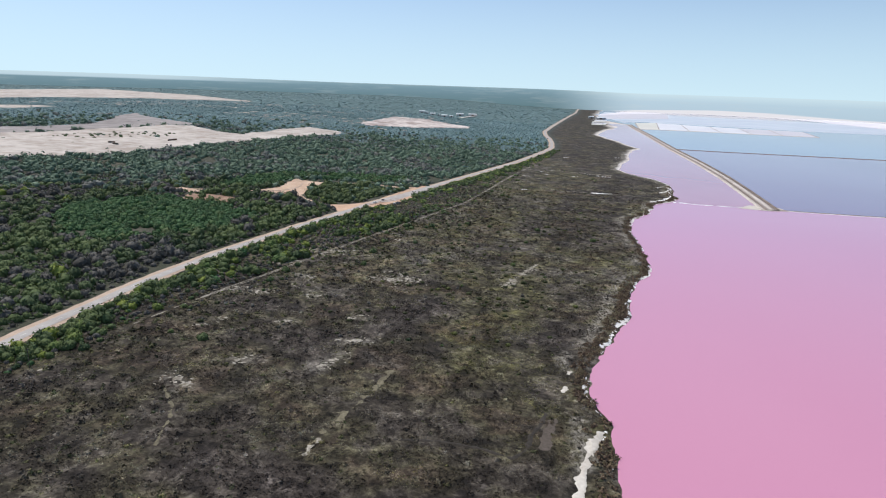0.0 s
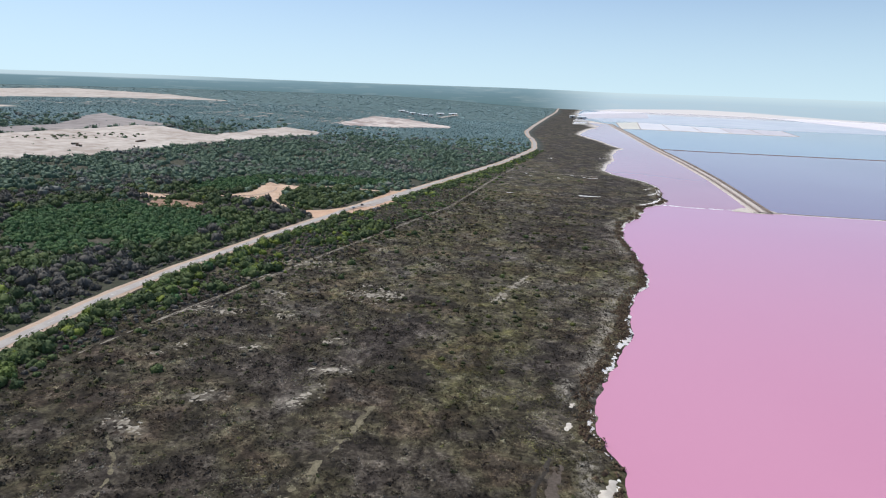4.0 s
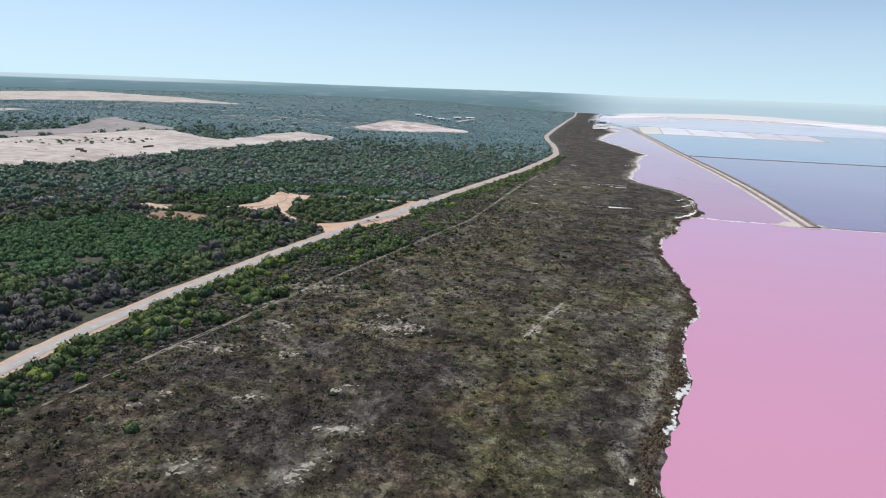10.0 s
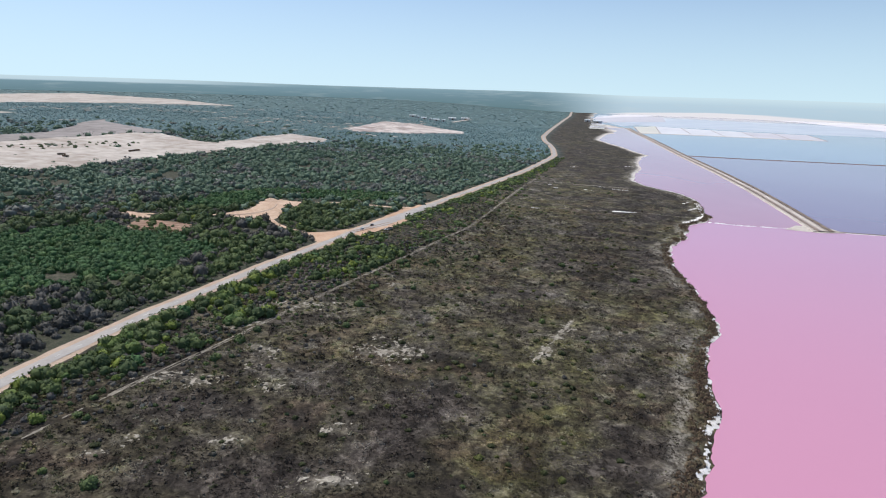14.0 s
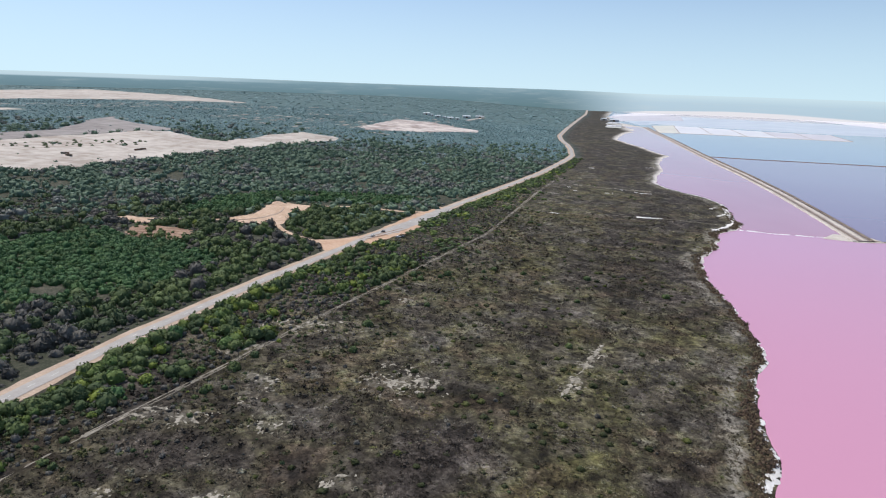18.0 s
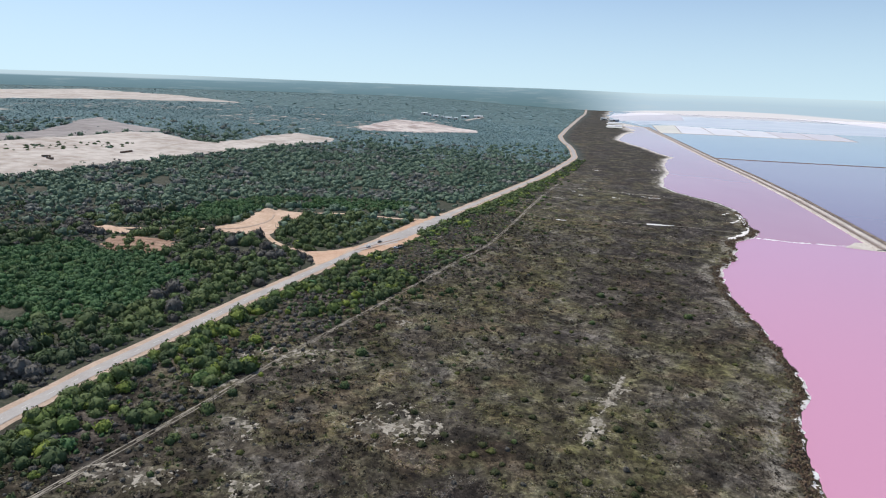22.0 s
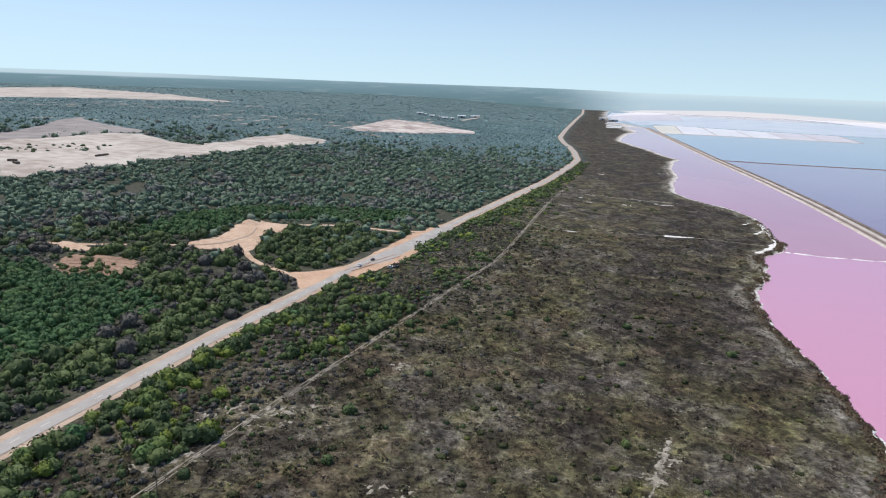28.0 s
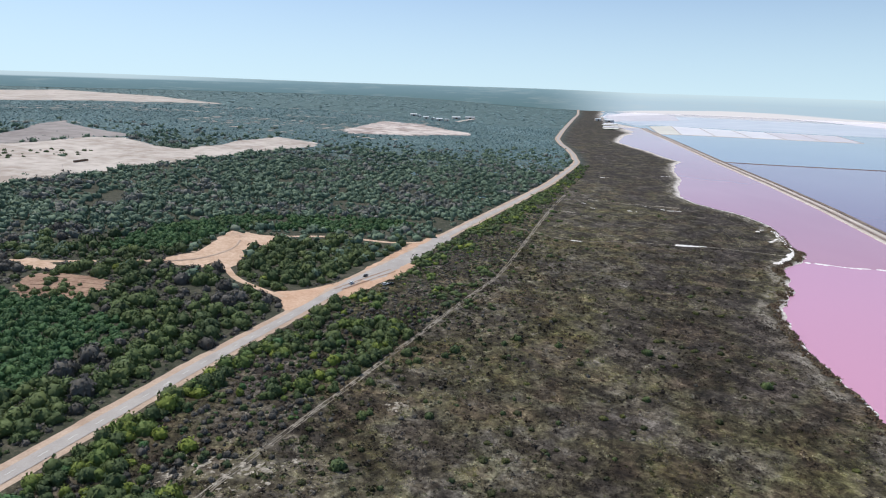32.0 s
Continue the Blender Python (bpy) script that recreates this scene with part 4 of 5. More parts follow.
def shade(p, rng, lush=0.0, dry_from=0.64):
    """Tint per plant: patches of bright, dark and dry growth."""
    patchy = rough(p, 70, 12.1)
    t = np.clip(-0.12 + 0.80 * patchy + rng.normal(0, 0.12, len(p)) + lush, 0, 0.50)
    dry = (rough(p, 38, 30.3) + rng.normal(0, 0.10, len(p))) > dry_from
    t[dry] = rng.uniform(0.9, 1.0, dry.sum())
    isle = signed_inside(p, ISLE) > 0
    t[isle] = np.clip(0.34 + rng.normal(0, 0.10, isle.sum()), 0.1, 0.48)
    bright = rng.random(len(p)) < 0.012
    t[bright] = 0.85
    return t


def in_view(p, half=0.80):
    d = p - np.array([0.0, -60.0])
    return np.abs(np.arctan2(d[:, 0], d[:, 1]) + 0.02) < half


# woods west of the road
LUSH = [plan(-314, 512, -278, 569, -215, 589, -195, 556, -165, 525, -172, 487, -200, 439, -245, 414, -300, 470), plan(-252, 652, -206, 662, -198, 720, -180, 742, -100, 752, -60, 790, -120, 800, -200, 780, -240, 720)]
SPARSE = plan(-560, 600, -440, 760, -330, 740, -285, 640, -320, 530, -340, 460, -420, 420, -560, 440)


def lush_at(p):
    return np.maximum.reduce([smooth(-8, 6, signed_inside(p, o) + (rough(p, 20, 14.1) - 0.5) * 20) for o in LUSH])


def near_part(p, rng):
    """Ragged change from the near shrubs to the farther woods."""
    return np.hypot(*(p - EYE).T) + rng.normal(0, 40, len(p)) < 640


p = jittered(-760, 0, 180, 960, 6.6, rng)
w = side_of_road(p)
p = p[(w > 0) & in_view(p) & ~open_ground(p, 1.6) & (rng.random(len(p)) > 0.55 * smooth(0.50, 0.68, rough(p, 45, 17.7)))]
p = p[near_part(p, rng)]
thin = signed_inside(p, BROWN_PATCH) > -2
p = p[~thin | (rng.random(len(p)) < 0.7)]
p = p[(signed_inside(p, SPARSE) < (rough(p, 40, 2.9) - 0.5) * 60) | (rng.random(len(p)) < 0.55 - 0.45 * smooth(0.45, 0.6, rough(p, 22, 5.1)))]
lush = lush_at(p)
p = p[(lush < rng.uniform(0.05, 0.95, len(p))) | (signed_inside(p, BROWN_PATCH) > -2)]
size = np.where(signed_inside(p, BROWN_PATCH) > -2, 0.5, 1.0) * (2.7 + 3.5 * rng.random(len(p)) ** 1.4) * (0.8 + 0.5 * rough(p, 60, 3.3)) * (0.7 + 0.3 * smooth(9, 26, side_of_road(p)))
planted("near_woods", near_crowns, p, size, size * rng.uniform(0.95, 1.35, len(p)), shade(p, rng, 0.08), LEAF, "dense dark green coastal shrubs west of the road", "shrubs", rng, 0.3)
# dry grey undergrowth between the green crowns
p = jittered(-420, 0, 240, 760, 4.4, rng)
p = p[(side_of_road(p) > 0) & in_view(p) & ~open_ground(p, -0.6) & (rough(p, 33, 63.1) < 0.66) & (signed_inside(p, BROWN_PATCH) < -2) & (lush_at(p) < 0.5) & (signed_inside(p, ISLE) < 2)]
size = rng.uniform(1.2, 2.7, len(p))
under = np.where(rng.random(len(p)) < 0.62, rng.uniform(0.9, 1.0, len(p)), rng.uniform(0.0, 0.3, len(p)))
planted("undergrowth", low_crowns, p, size, size * rng.uniform(0.7, 1.1, len(p)), under, LEAF, "dry grey and dull green undergrowth between the shrubs", "shrubs", rng, 0.2)
p = jittered(-380, -50, 460, 940, 4.7, rng)
p = p[(lush_at(p) > rng.uniform(0.3, 0.95, len(p))) & (rough(p, 24, 71.3) < 0.70) & ~open_ground(p, -1.5) & (side_of_road(p) > 0) & (signed_inside(p, BROWN_PATCH) < -2)]
size = rng.uniform(2.2, 4.4, len(p))
planted("lush_thicket", near_crowns, p, size, size * rng.uniform(0.9, 1.3, len(p)), np.clip(0.50 + 0.24 * rough(p, 18, 9.9) + rng.normal(0, 0.05, len(p)), 0.54, 0.72), LEAF, "dense thicket of fresh green shrubs", "shrubs", rng, 0.3)
p = jittered(-1300, 260, 500, 1800, 7.0, rng)
w = side_of_road(p)
dist = np.hypot(*(p - EYE).T)
p = p[(w > 0) & (dist + rng.normal(0, 170, len(p)) < 1270) & in_view(p) & ~open_ground(p) & (lush_at(p) < 0.5)]
p = p[~near_part(p, rng)]
p = p[rng.random(len(p)) > 0.75 * smooth(0.55, 0.68, rough(p, 34, 83.1))]
inner = np.hypot(*(p - EYE).T) + rng.normal(0, 60, len(p)) < 900
size = (2.4 + 5.2 * rng.random(len(p)) ** 1.6) * (0.8 + 0.4 * rough(p, 80, 3.3))
tall, tone = size * rng.uniform(0.9, 1.3, len(p)), shade(p, rng, 0.10, 0.66)
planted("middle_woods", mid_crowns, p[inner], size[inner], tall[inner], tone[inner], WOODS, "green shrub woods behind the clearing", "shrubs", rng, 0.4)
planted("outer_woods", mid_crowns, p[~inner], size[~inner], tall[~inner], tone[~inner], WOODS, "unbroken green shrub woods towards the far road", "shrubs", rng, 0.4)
gaps = jittered(-1700, 0, 1400, 2700, 17, rng)
gaps = gaps[(rng.random(len(gaps)) < 0.42 * speckle(gaps)) & ~open_ground(gaps)]
gap_size = 3.5 + 8 * rng.random(len(gaps)) ** 2
a = np.arange(9) * 6.283 / 9
blots = [(np.vstack([[(0, 0, 0)], np.column_stack([np.cos(a), np.sin(a), a * 0]) * rng.uniform(0.55, 1.1, (9, 1))]), np.array([(0, k + 1, (k + 1) % 9 + 1) for k in range(9)])) for _ in range(6)]
planted("sand_openings", blots, gaps, gap_size, gap_size, gap_size * 0, FIELD_SAND, "small bare sand openings in the distant bush", "bare sand", rng, -1.0)


def off_gaps(p):
    near = np.ones(len(p), bool)
    for q, r in zip(gaps, gap_size):
        near &= (np.abs(p[:, 0] - q[0]) > r * 1.2) | (p[:, 1] > q[1] + r) | (p[:, 1] < q[1] - r - 14)
    return near


p = jittered(-2400, 330, 1000, 2600, 9.5, rng)
w = side_of_road(p)
dist = np.hypot(*(p - EYE).T)
p = p[(w > 0) & (dist + rng.normal(0, 170, len(p)) >= 1230) & (dist < 2450) & in_view(p) & ~open_ground(p)]
p = p[off_gaps(p)]
size = rng.uniform(4.6, 8.6, len(p))
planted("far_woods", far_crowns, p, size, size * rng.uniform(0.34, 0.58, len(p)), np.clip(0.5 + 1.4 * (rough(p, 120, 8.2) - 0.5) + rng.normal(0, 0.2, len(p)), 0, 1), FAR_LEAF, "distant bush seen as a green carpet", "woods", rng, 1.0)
p = jittered(-4600, 640, 1700, 4700, 30, rng)
w = side_of_road(p)
dist = np.hypot(*(p - EYE).T)
p = p[(w > 0) & (dist >= 2450) & (dist < 4600) & in_view(p, 0.9) & ~open_ground(p)]
size = rng.uniform(15, 27, len(p))
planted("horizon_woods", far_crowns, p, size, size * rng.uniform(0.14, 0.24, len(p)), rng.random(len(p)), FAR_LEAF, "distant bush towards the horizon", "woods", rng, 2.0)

# scrub between the road and the track, thinning out over the heath
p = jittered(-260, 320, 130, 1500, 3.3, rng)
w = -side_of_road(p)
t_d, t_s = distance_to_line(p, TRACK)
sd = shore_distance(p)
past = t_d * t_s
verge = smooth(36, 12, w + (rough(p, 24, 7.9) - 0.5) * 55)
grove = np.maximum(verge, 0.5 * smooth(0.52, 0.66, rough(p, 26, 44.4))) * 0.85
chance = np.where(past < 0, 0.74 + 0.16 * verge, 0.30 * np.exp(-np.maximum(past, 0) / 38)) * smooth(0.10, 0.38, rough(p, 30, 40.2) + 0.15 * verge)
chance *= np.where(p[:, 1] > 1150, 0.5, 1) * np.where(past > 3, smooth(260, 440, p[:, 1]), 1)
keep = (w > 0) & (sd > 25) & (t_d > 2.6) & in_view(p) & ~open_ground(p, 0.2) & (rng.random(len(p)) < chance)
p, past, grove = p[keep], past[keep], grove[keep]
big = rng.random(len(p)) < grove
size = np.where(big, 2.1 + 3.0 * rng.random(len(p)) ** 1.5, 0.8 + 1.3 * rng.random(len(p)) ** 1.6) * np.where(past < 0, 1.0, 0.72)
kind_of = rng.random(len(p))
tint = np.where(big, np.clip(0.32 + rng.normal(0, 0.11, len(p)), 0.05, 0.48), np.clip(0.20 + rng.normal(0, 0.12, len(p)), 0, 0.45))
tint = np.where(big & (kind_of < 0.20), rng.uniform(0.74, 0.80, len(p)), tint)
tint = np.where(big & (kind_of > 0.93), 0.86, tint)
tint = np.where(~big & (kind_of < 0.55), rng.uniform(0.9, 1.0, len(p)), tint)
tint = np.where(~big & (kind_of > 0.90) & (past < 0), rng.uniform(0.6, 0.8, len(p)), tint)
tint = np.where(~big & (kind_of > 0.985), 0.86, tint)
tint = np.where((past > 8) & (tint > 0.5) & (tint < 0.89), 0.3, tint)
pick = (past < -2) & (p[:, 1] > 400) & (p[:, 1] < 640) & (size > 1.9)
chosen = np.where(pick)[0]
chosen = np.sort(rng.permutation(chosen)[:150])
rest = np.ones(len(p), bool)
rest[chosen] = False
SHRUBS = [(p[k], size[k], tint[k]) for k in chosen]
near_side = rest & (p[:, 1] < 680)
far_side = rest & (p[:, 1] >= 680)
planted("roadside_scrub", near_crowns, p[near_side], size[near_side], size[near_side] * rng.uniform(0.95, 1.3, near_side.sum()), tint[near_side], LEAF, "bright and dark green scrub beside the road", "shrubs", rng, 0.2)
planted("far_roadside_scrub", mid_crowns, p[far_side], size[far_side], size[far_side] * rng.uniform(0.75, 1.1, far_side.sum()), tint[far_side], LEAF, "green scrub beside the far road", "shrubs", rng, 0.2)

# low heath over the plain
p = jittered(-190, 300, 165, 1080, 1.35, rng)
w = -side_of_road(p)
sd = shore_distance(p)
t_d, _ = distance_to_line(p, TRACK)
bare = rough(p, 9, 50.5)
fade = np.clip(1.3 - np.hypot(*(p - EYE).T) / 800, 0.16, 1)
keep = (w > 9) & (sd > 7.5 + 6 * (rough(p, 16, 47.1) - 0.5)) & (t_d > 0.8) & in_view(p) & ~open_ground(p) & (bare < 0.62) & (rng.random(len(p)) < fade)
for line, width in zip(pale_spots, PALE_WIDTHS):
    keep &= (distance_to_line(p, line)[0] > width * 1.2) | (rng.random(len(p)) < 0.45)
keep &= (distance_to_line(p, plan(-9, 207, 6, 208, 18, 206, 30, 201, 35, 208, 37, 217, 41, 225, 43, 232))[0] > 1.5) & (distance_to_line(p, plan(40.5, 209, 42, 217, 45, 226))[0] > 3.2)
keep &= distance_to_line(p, plan(45, 168, 48.3, 183, 51, 195, 54.3, 206, 62, 223))[0] > 4.0
p = p[keep]
o, bz = smooth(0.46, 0.66, rough(p, 90, 2.2)), rough(p, 60, 5.5)
b = sd[keep] / (sd[keep] + t_d[keep] + 1)
dark = smooth(0.34, 0.60, bz * 0.62 + 0.31 * smooth(0.75, 0.35, b) * smooth(400, 640, p[:, 1]) - 0.02 + smooth(500, 290, p[:, 1]) * 0.62)
clump = 0.8 * (rough(p, 9, 81.3) - 0.5) + 1.0 * (rough(p, 27, 33.1) - 0.5)
clump += 0.20 * smooth(0.55, 0.60, rough(p, 11, 23.9)) - 0.24 * smooth(0.53, 0.57, rough(p, 17, 65.3))
zone = olive_zone(p)
tint = np.clip(0.47 + 0.18 * o + 0.24 * zone - 0.36 * dark * (1 - zone) + 1.15 * clump + rng.normal(0, 0.13, len(p)), 0, 0.74)
green = rng.random(len(p)) < 0.015 + 0.22 * smooth(0.55, 0.75, rough(p, 16, 91.9)) * (1 - 0.8 * dark)
tint[green] = rng.uniform(0.82, 1.0, green.sum())
size = (0.5 + 0.8 * rng.random(len(p)) ** 2) * (0.7 + 0.6 * rough(p, 14, 70.7)) * np.where(green, 1.3, 1)
planted("heath", [tuft(rng, 5) for _ in range(10)], p, size, size * rng.uniform(0.6, 1.1, len(p)), tint, HEATH, "low twiggy grey and olive heath", "heath", rng, 0.0, False)

# knee-high bushes that stand out of the heath
p = jittered(-185, 300, 165, 900, 2.1, rng)
w = -side_of_road(p)
sd = shore_distance(p)
t_d, t_s = distance_to_line(p, TRACK)
by_track = np.exp(-t_d / 70)
thick = smooth(0.40, 0.58, rough(p, 20, 61.7)) * np.clip(1.25 - np.hypot(*(p - EYE).T) / 900, 0.1, 1)
keep = (w > 8) & (sd > 12) & (t_d > 1.9) & in_view(p) & ~open_ground(p, -2) & (rng.random(len(p)) < 0.13 * thick + 0.012 + 0.26 * by_track)
for line, width in zip(pale_spots, PALE_WIDTHS):
    keep &= (distance_to_line(p, line)[0] > width * 1.2) | (rng.random(len(p)) < 0.35)
p, near = p[keep], by_track[keep]
clump = rough(p, 12, 81.3) - 0.5 + 0.8 * (rough(p, 34, 33.1) - 0.5)
tint = np.clip(0.17 + 0.8 * clump + rng.normal(0, 0.12, len(p)), 0, 0.5)
green = rng.random(len(p)) < 0.06 + 0.35 * near + 0.4 * smooth(0.62, 0.72, rough(p, 30, 15.5)) + 0.2 * olive_zone(p)
tint[green] = rng.uniform(0.78, 1.0, green.sum())
size = (0.55 + 1.25 * rng.random(len(p)) ** 2.2) * (1 + 0.35 * near)
planted("heath_bushes", [crown(rng, 5, 12, rng.uniform(0.5, 0.75), (OCTA_V, OCTA_F), 0.32) for _ in range(9)], p, size, size * rng.uniform(0.7, 1.1, len(p)), tint, HEATH, "knee-high grey and olive heath bushes", "heath", rng, 0.05, False)

# dark samphire along the waterline
p = jittered(30, 330, 150, 1000, 1.5, rng)
sd = shore_distance(p)
off_beach = distance_to_line(p, plan(45, 168, 48.3, 183, 51, 195, 54.3, 206, 58, 216, 62, 223))[0] > 2.8
keep = off_beach & (sd > 0.3 + 1.5 * smooth(0.42, 0.56, rough(p, 19, 34.4)) * smooth(280, 360, p[:, 1])) & (sd < 10) & (rng.random(len(p)) < smooth(10, 4.5, sd) * (0.30 + 0.70 * smooth(0.35, 0.55, rough(p, 12, 60.1))))
p = p[keep]
size = rng.uniform(0.6, 1.7, len(p))
MARSH = foliage("samphire", [(0.0, (0.075, 0.046, 0.032)), (0.5, (0.160, 0.105, 0.068)), (1.0, (0.215, 0.175, 0.100))], (0.17, 0.125, 0.08))
planted("shore_samphire", [crown(rng, 5, 12, 0.7, (OCTA_V, OCTA_F), 0.32) for _ in range(6)], p, size, size * 0.9, rng.random(len(p)), MARSH, "dark brown samphire clumps along the salt shore", "samphire", rng, 0.0, False)

# shrubs that stand apart, each a plant of its own
shrub_meshes = []
for k in range(9):
    v, f = near_crowns[k]
    for tone in (0.2, 0.45, 0.7, 0.82, 0.95):
        shrub_meshes.append((tone, fast_mesh("crown", v + (0, 0, 0.12), f, [LEAF], None, True, tint=np.full(len(v), tone))))


def trunk_mesh(rng):
    bm = bmesh.new()
    rod(bm, (0, 0, -0.15), (0.03, 0.02, 0.34), 0.07, 0.045, 6)
    for k in range(3):
        a = k * 2.1 + rng.random()
        rod(bm, (0.03, 0.02, 0.28), (math.cos(a) * 0.34, math.sin(a) * 0.34, 0.55), 0.04, 0.018, 5)
    me = bpy.data.meshes.new("trunk")
    bm.to_mesh(me)
    bm.free()
    me.materials.append(BARK)
    return me


trunks = [trunk_mesh(rng) for _ in range(3)]
WORDS = ((0.2, "rounded dark green shrub on sandy heath"), (0.45, "rounded mid green shrub beside the road"), (0.7, "fresh green shrub beside the road"),
         (0.82, "bright lime green shrub beside the road"), (0.95, "dry grey-brown shrub among green scrub"))
for q, r, tone in SHRUBS:
    near = min(WORDS, key=lambda wd: abs(wd[0] - tone))
    m = pose(q[0], q[1], ground_at(*q) - 0.1, 0, 0, rng.random() * 360) @ Matrix.Diagonal((r, r, r * rng.uniform(0.95, 1.3), 1))
    ob = thing("shrub", near[1], "shrub", m, "shrubs between road and track")
    options = [me for tn, me in shrub_meshes if tn == near[0]]
    c = new("crown", options[int(rng.integers(0, len(options)))])
    c.parent = ob
    tk = new("trunk", trunks[int(rng.integers(0, 3))])
    tk.parent = ob
# rounded shrubs dotted over the open heath
p = jittered(-150, 210, 340, 760, 8.5, rng)
t_d, t_s = distance_to_line(p, TRACK)
keep = (t_d * t_s > 6) & (shore_distance(p) > 22) & (rng.random(len(p)) < 0.05 + 0.30 * olive_zone(p) + 0.30 * smooth(0.56, 0.70, rough(p, 40, 18.8)) + 0.35 * np.exp(-t_d / 16))
p = rng.permutation(p[keep])
size = rng.uniform(1.0, 2.3, len(p))
planted("heath_shrubs", near_crowns, p[100:], size[100:], size[100:] * rng.uniform(0.6, 0.85, len(p) - 100), rng.random(len(p) - 100), OLIVE_LEAF, "low dark olive shrubs scattered over grey heath", "shrubs", rng, 0.1)
olive_meshes = {tn: [fast_mesh("crown", v + (0, 0, 0.12), f, [OLIVE_LEAF], None, True, tint=np.full(len(v), tn)) for v, f in near_crowns[:5]] for tn in (0.2, 0.45, 0.82)}
for q in p[:100]:
    r = rng.uniform(1.0, 2.4)
    tone = 0.82 if rng.random() < 0.05 else 0.45 if rng.random() < 0.3 else 0.2
    m = pose(q[0], q[1], ground_at(*q) - 0.1, 0, 0, rng.random() * 360) @ Matrix.Diagonal((r, r, r * rng.uniform(0.6, 0.85), 1))
    ob = thing("shrub", {0.2: "low dark olive shrub on grey heath", 0.45: "low rounded olive green shrub on grey heath", 0.82: "yellow-green shrub on grey heath"}[tone], "shrub", m, "lone shrubs on the heath")
    options = olive_meshes[tone]
    c = new("crown", options[int(rng.integers(0, len(options)))])
    c.parent = ob
    tk = new("trunk", trunks[int(rng.integers(0, 3))])
    tk.parent = ob
# bushes dotted over the sand field
for k in range(50):
    u = rng.random()
    x, y = (-572 + 100 * u + rng.normal(0, 4)) * S, (905 + 128 * u + rng.normal(0, 22) - 34 * (k % 4 == 0)) * S
    r = rng.uniform(1.6, 3.8)
    ob = thing("shrub", "dark bush standing alone on pale sand", "shrub", pose(x, y, ground_at(x, y) - 0.1, 0, 0, rng.random() * 360) @ Matrix.Diagonal((r, r, r * 0.9, 1)), "bushes on the sand field")
    c = new("crown", shrub_meshes[5 * (k % 9)][1])
    c.parent = ob
    tk = new("trunk", trunks[k % 3])
    tk.parent = ob

# ---- distance: hazy ridges behind the woods and the salt ----
def backdrop():
    m = bpy.data.materials.new("hazy_distance")
    m.use_nodes = True
    n, l = m.node_tree.nodes, m.node_tree.links
    n.remove(n["Principled BSDF"])
    # The ring glows by itself; haze is painted into the ramps below.
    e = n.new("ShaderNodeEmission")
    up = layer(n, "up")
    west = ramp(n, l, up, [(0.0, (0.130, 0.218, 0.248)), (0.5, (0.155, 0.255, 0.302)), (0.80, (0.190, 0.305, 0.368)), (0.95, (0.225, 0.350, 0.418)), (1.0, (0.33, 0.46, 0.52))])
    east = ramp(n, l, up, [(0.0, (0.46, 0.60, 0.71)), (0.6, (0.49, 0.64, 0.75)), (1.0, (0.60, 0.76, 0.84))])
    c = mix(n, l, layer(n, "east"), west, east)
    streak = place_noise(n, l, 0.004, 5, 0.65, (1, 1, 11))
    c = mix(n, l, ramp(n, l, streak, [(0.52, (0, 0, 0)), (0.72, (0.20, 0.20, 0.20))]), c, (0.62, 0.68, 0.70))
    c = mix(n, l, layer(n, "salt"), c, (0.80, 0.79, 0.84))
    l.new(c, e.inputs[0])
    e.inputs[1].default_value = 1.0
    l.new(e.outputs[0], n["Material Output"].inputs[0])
    v, up, east, salt, f = [], [], [], [], []
    count, rows = 360, 48
    for i in range(count + 1):
        a = -math.pi + 2 * math.pi * i / count
        x, y = 4750 * math.sin(a), 160 + 4750 * math.cos(a)
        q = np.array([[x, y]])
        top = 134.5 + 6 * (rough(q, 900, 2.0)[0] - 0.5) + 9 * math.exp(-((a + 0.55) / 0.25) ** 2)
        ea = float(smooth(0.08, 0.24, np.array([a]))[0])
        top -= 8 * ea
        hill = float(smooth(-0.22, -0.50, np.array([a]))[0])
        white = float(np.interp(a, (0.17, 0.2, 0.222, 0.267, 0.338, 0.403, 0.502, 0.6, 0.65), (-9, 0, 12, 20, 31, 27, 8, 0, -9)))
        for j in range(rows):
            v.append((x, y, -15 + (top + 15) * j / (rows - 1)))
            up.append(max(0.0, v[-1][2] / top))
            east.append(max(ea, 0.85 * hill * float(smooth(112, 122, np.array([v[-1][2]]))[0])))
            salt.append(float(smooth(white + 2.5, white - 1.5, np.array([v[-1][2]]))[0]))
    for i in range(count):
        for j in range(rows - 1):
            k = i * rows + j
            f.append((k, k + rows, k + rows + 1, k + 1))
    return tagged(new("backdrop", fast_mesh("backdrop", v, f, [m], None, True, up=up, east=east, salt=salt)), "self-lit backdrop painted as hazy blue ridges", "horizon", kind="structure")


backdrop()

# ---- things ----
def wheel(parent, x, y, r, width):
    bm = bmesh.new()
    rod(bm, (x, y - width / 2, r), (x, y + width / 2, r), r, None, 16)
    tyre = part("wheel", bm, RUBBER, parent)
    bm = bmesh.new()
    rod(bm, (x, y - width / 2 - 0.01, r), (x, y + width / 2 + 0.01, r), r * 0.58, None, 10)
    part("rim", bm, METAL, tyre, "grey steel rim")


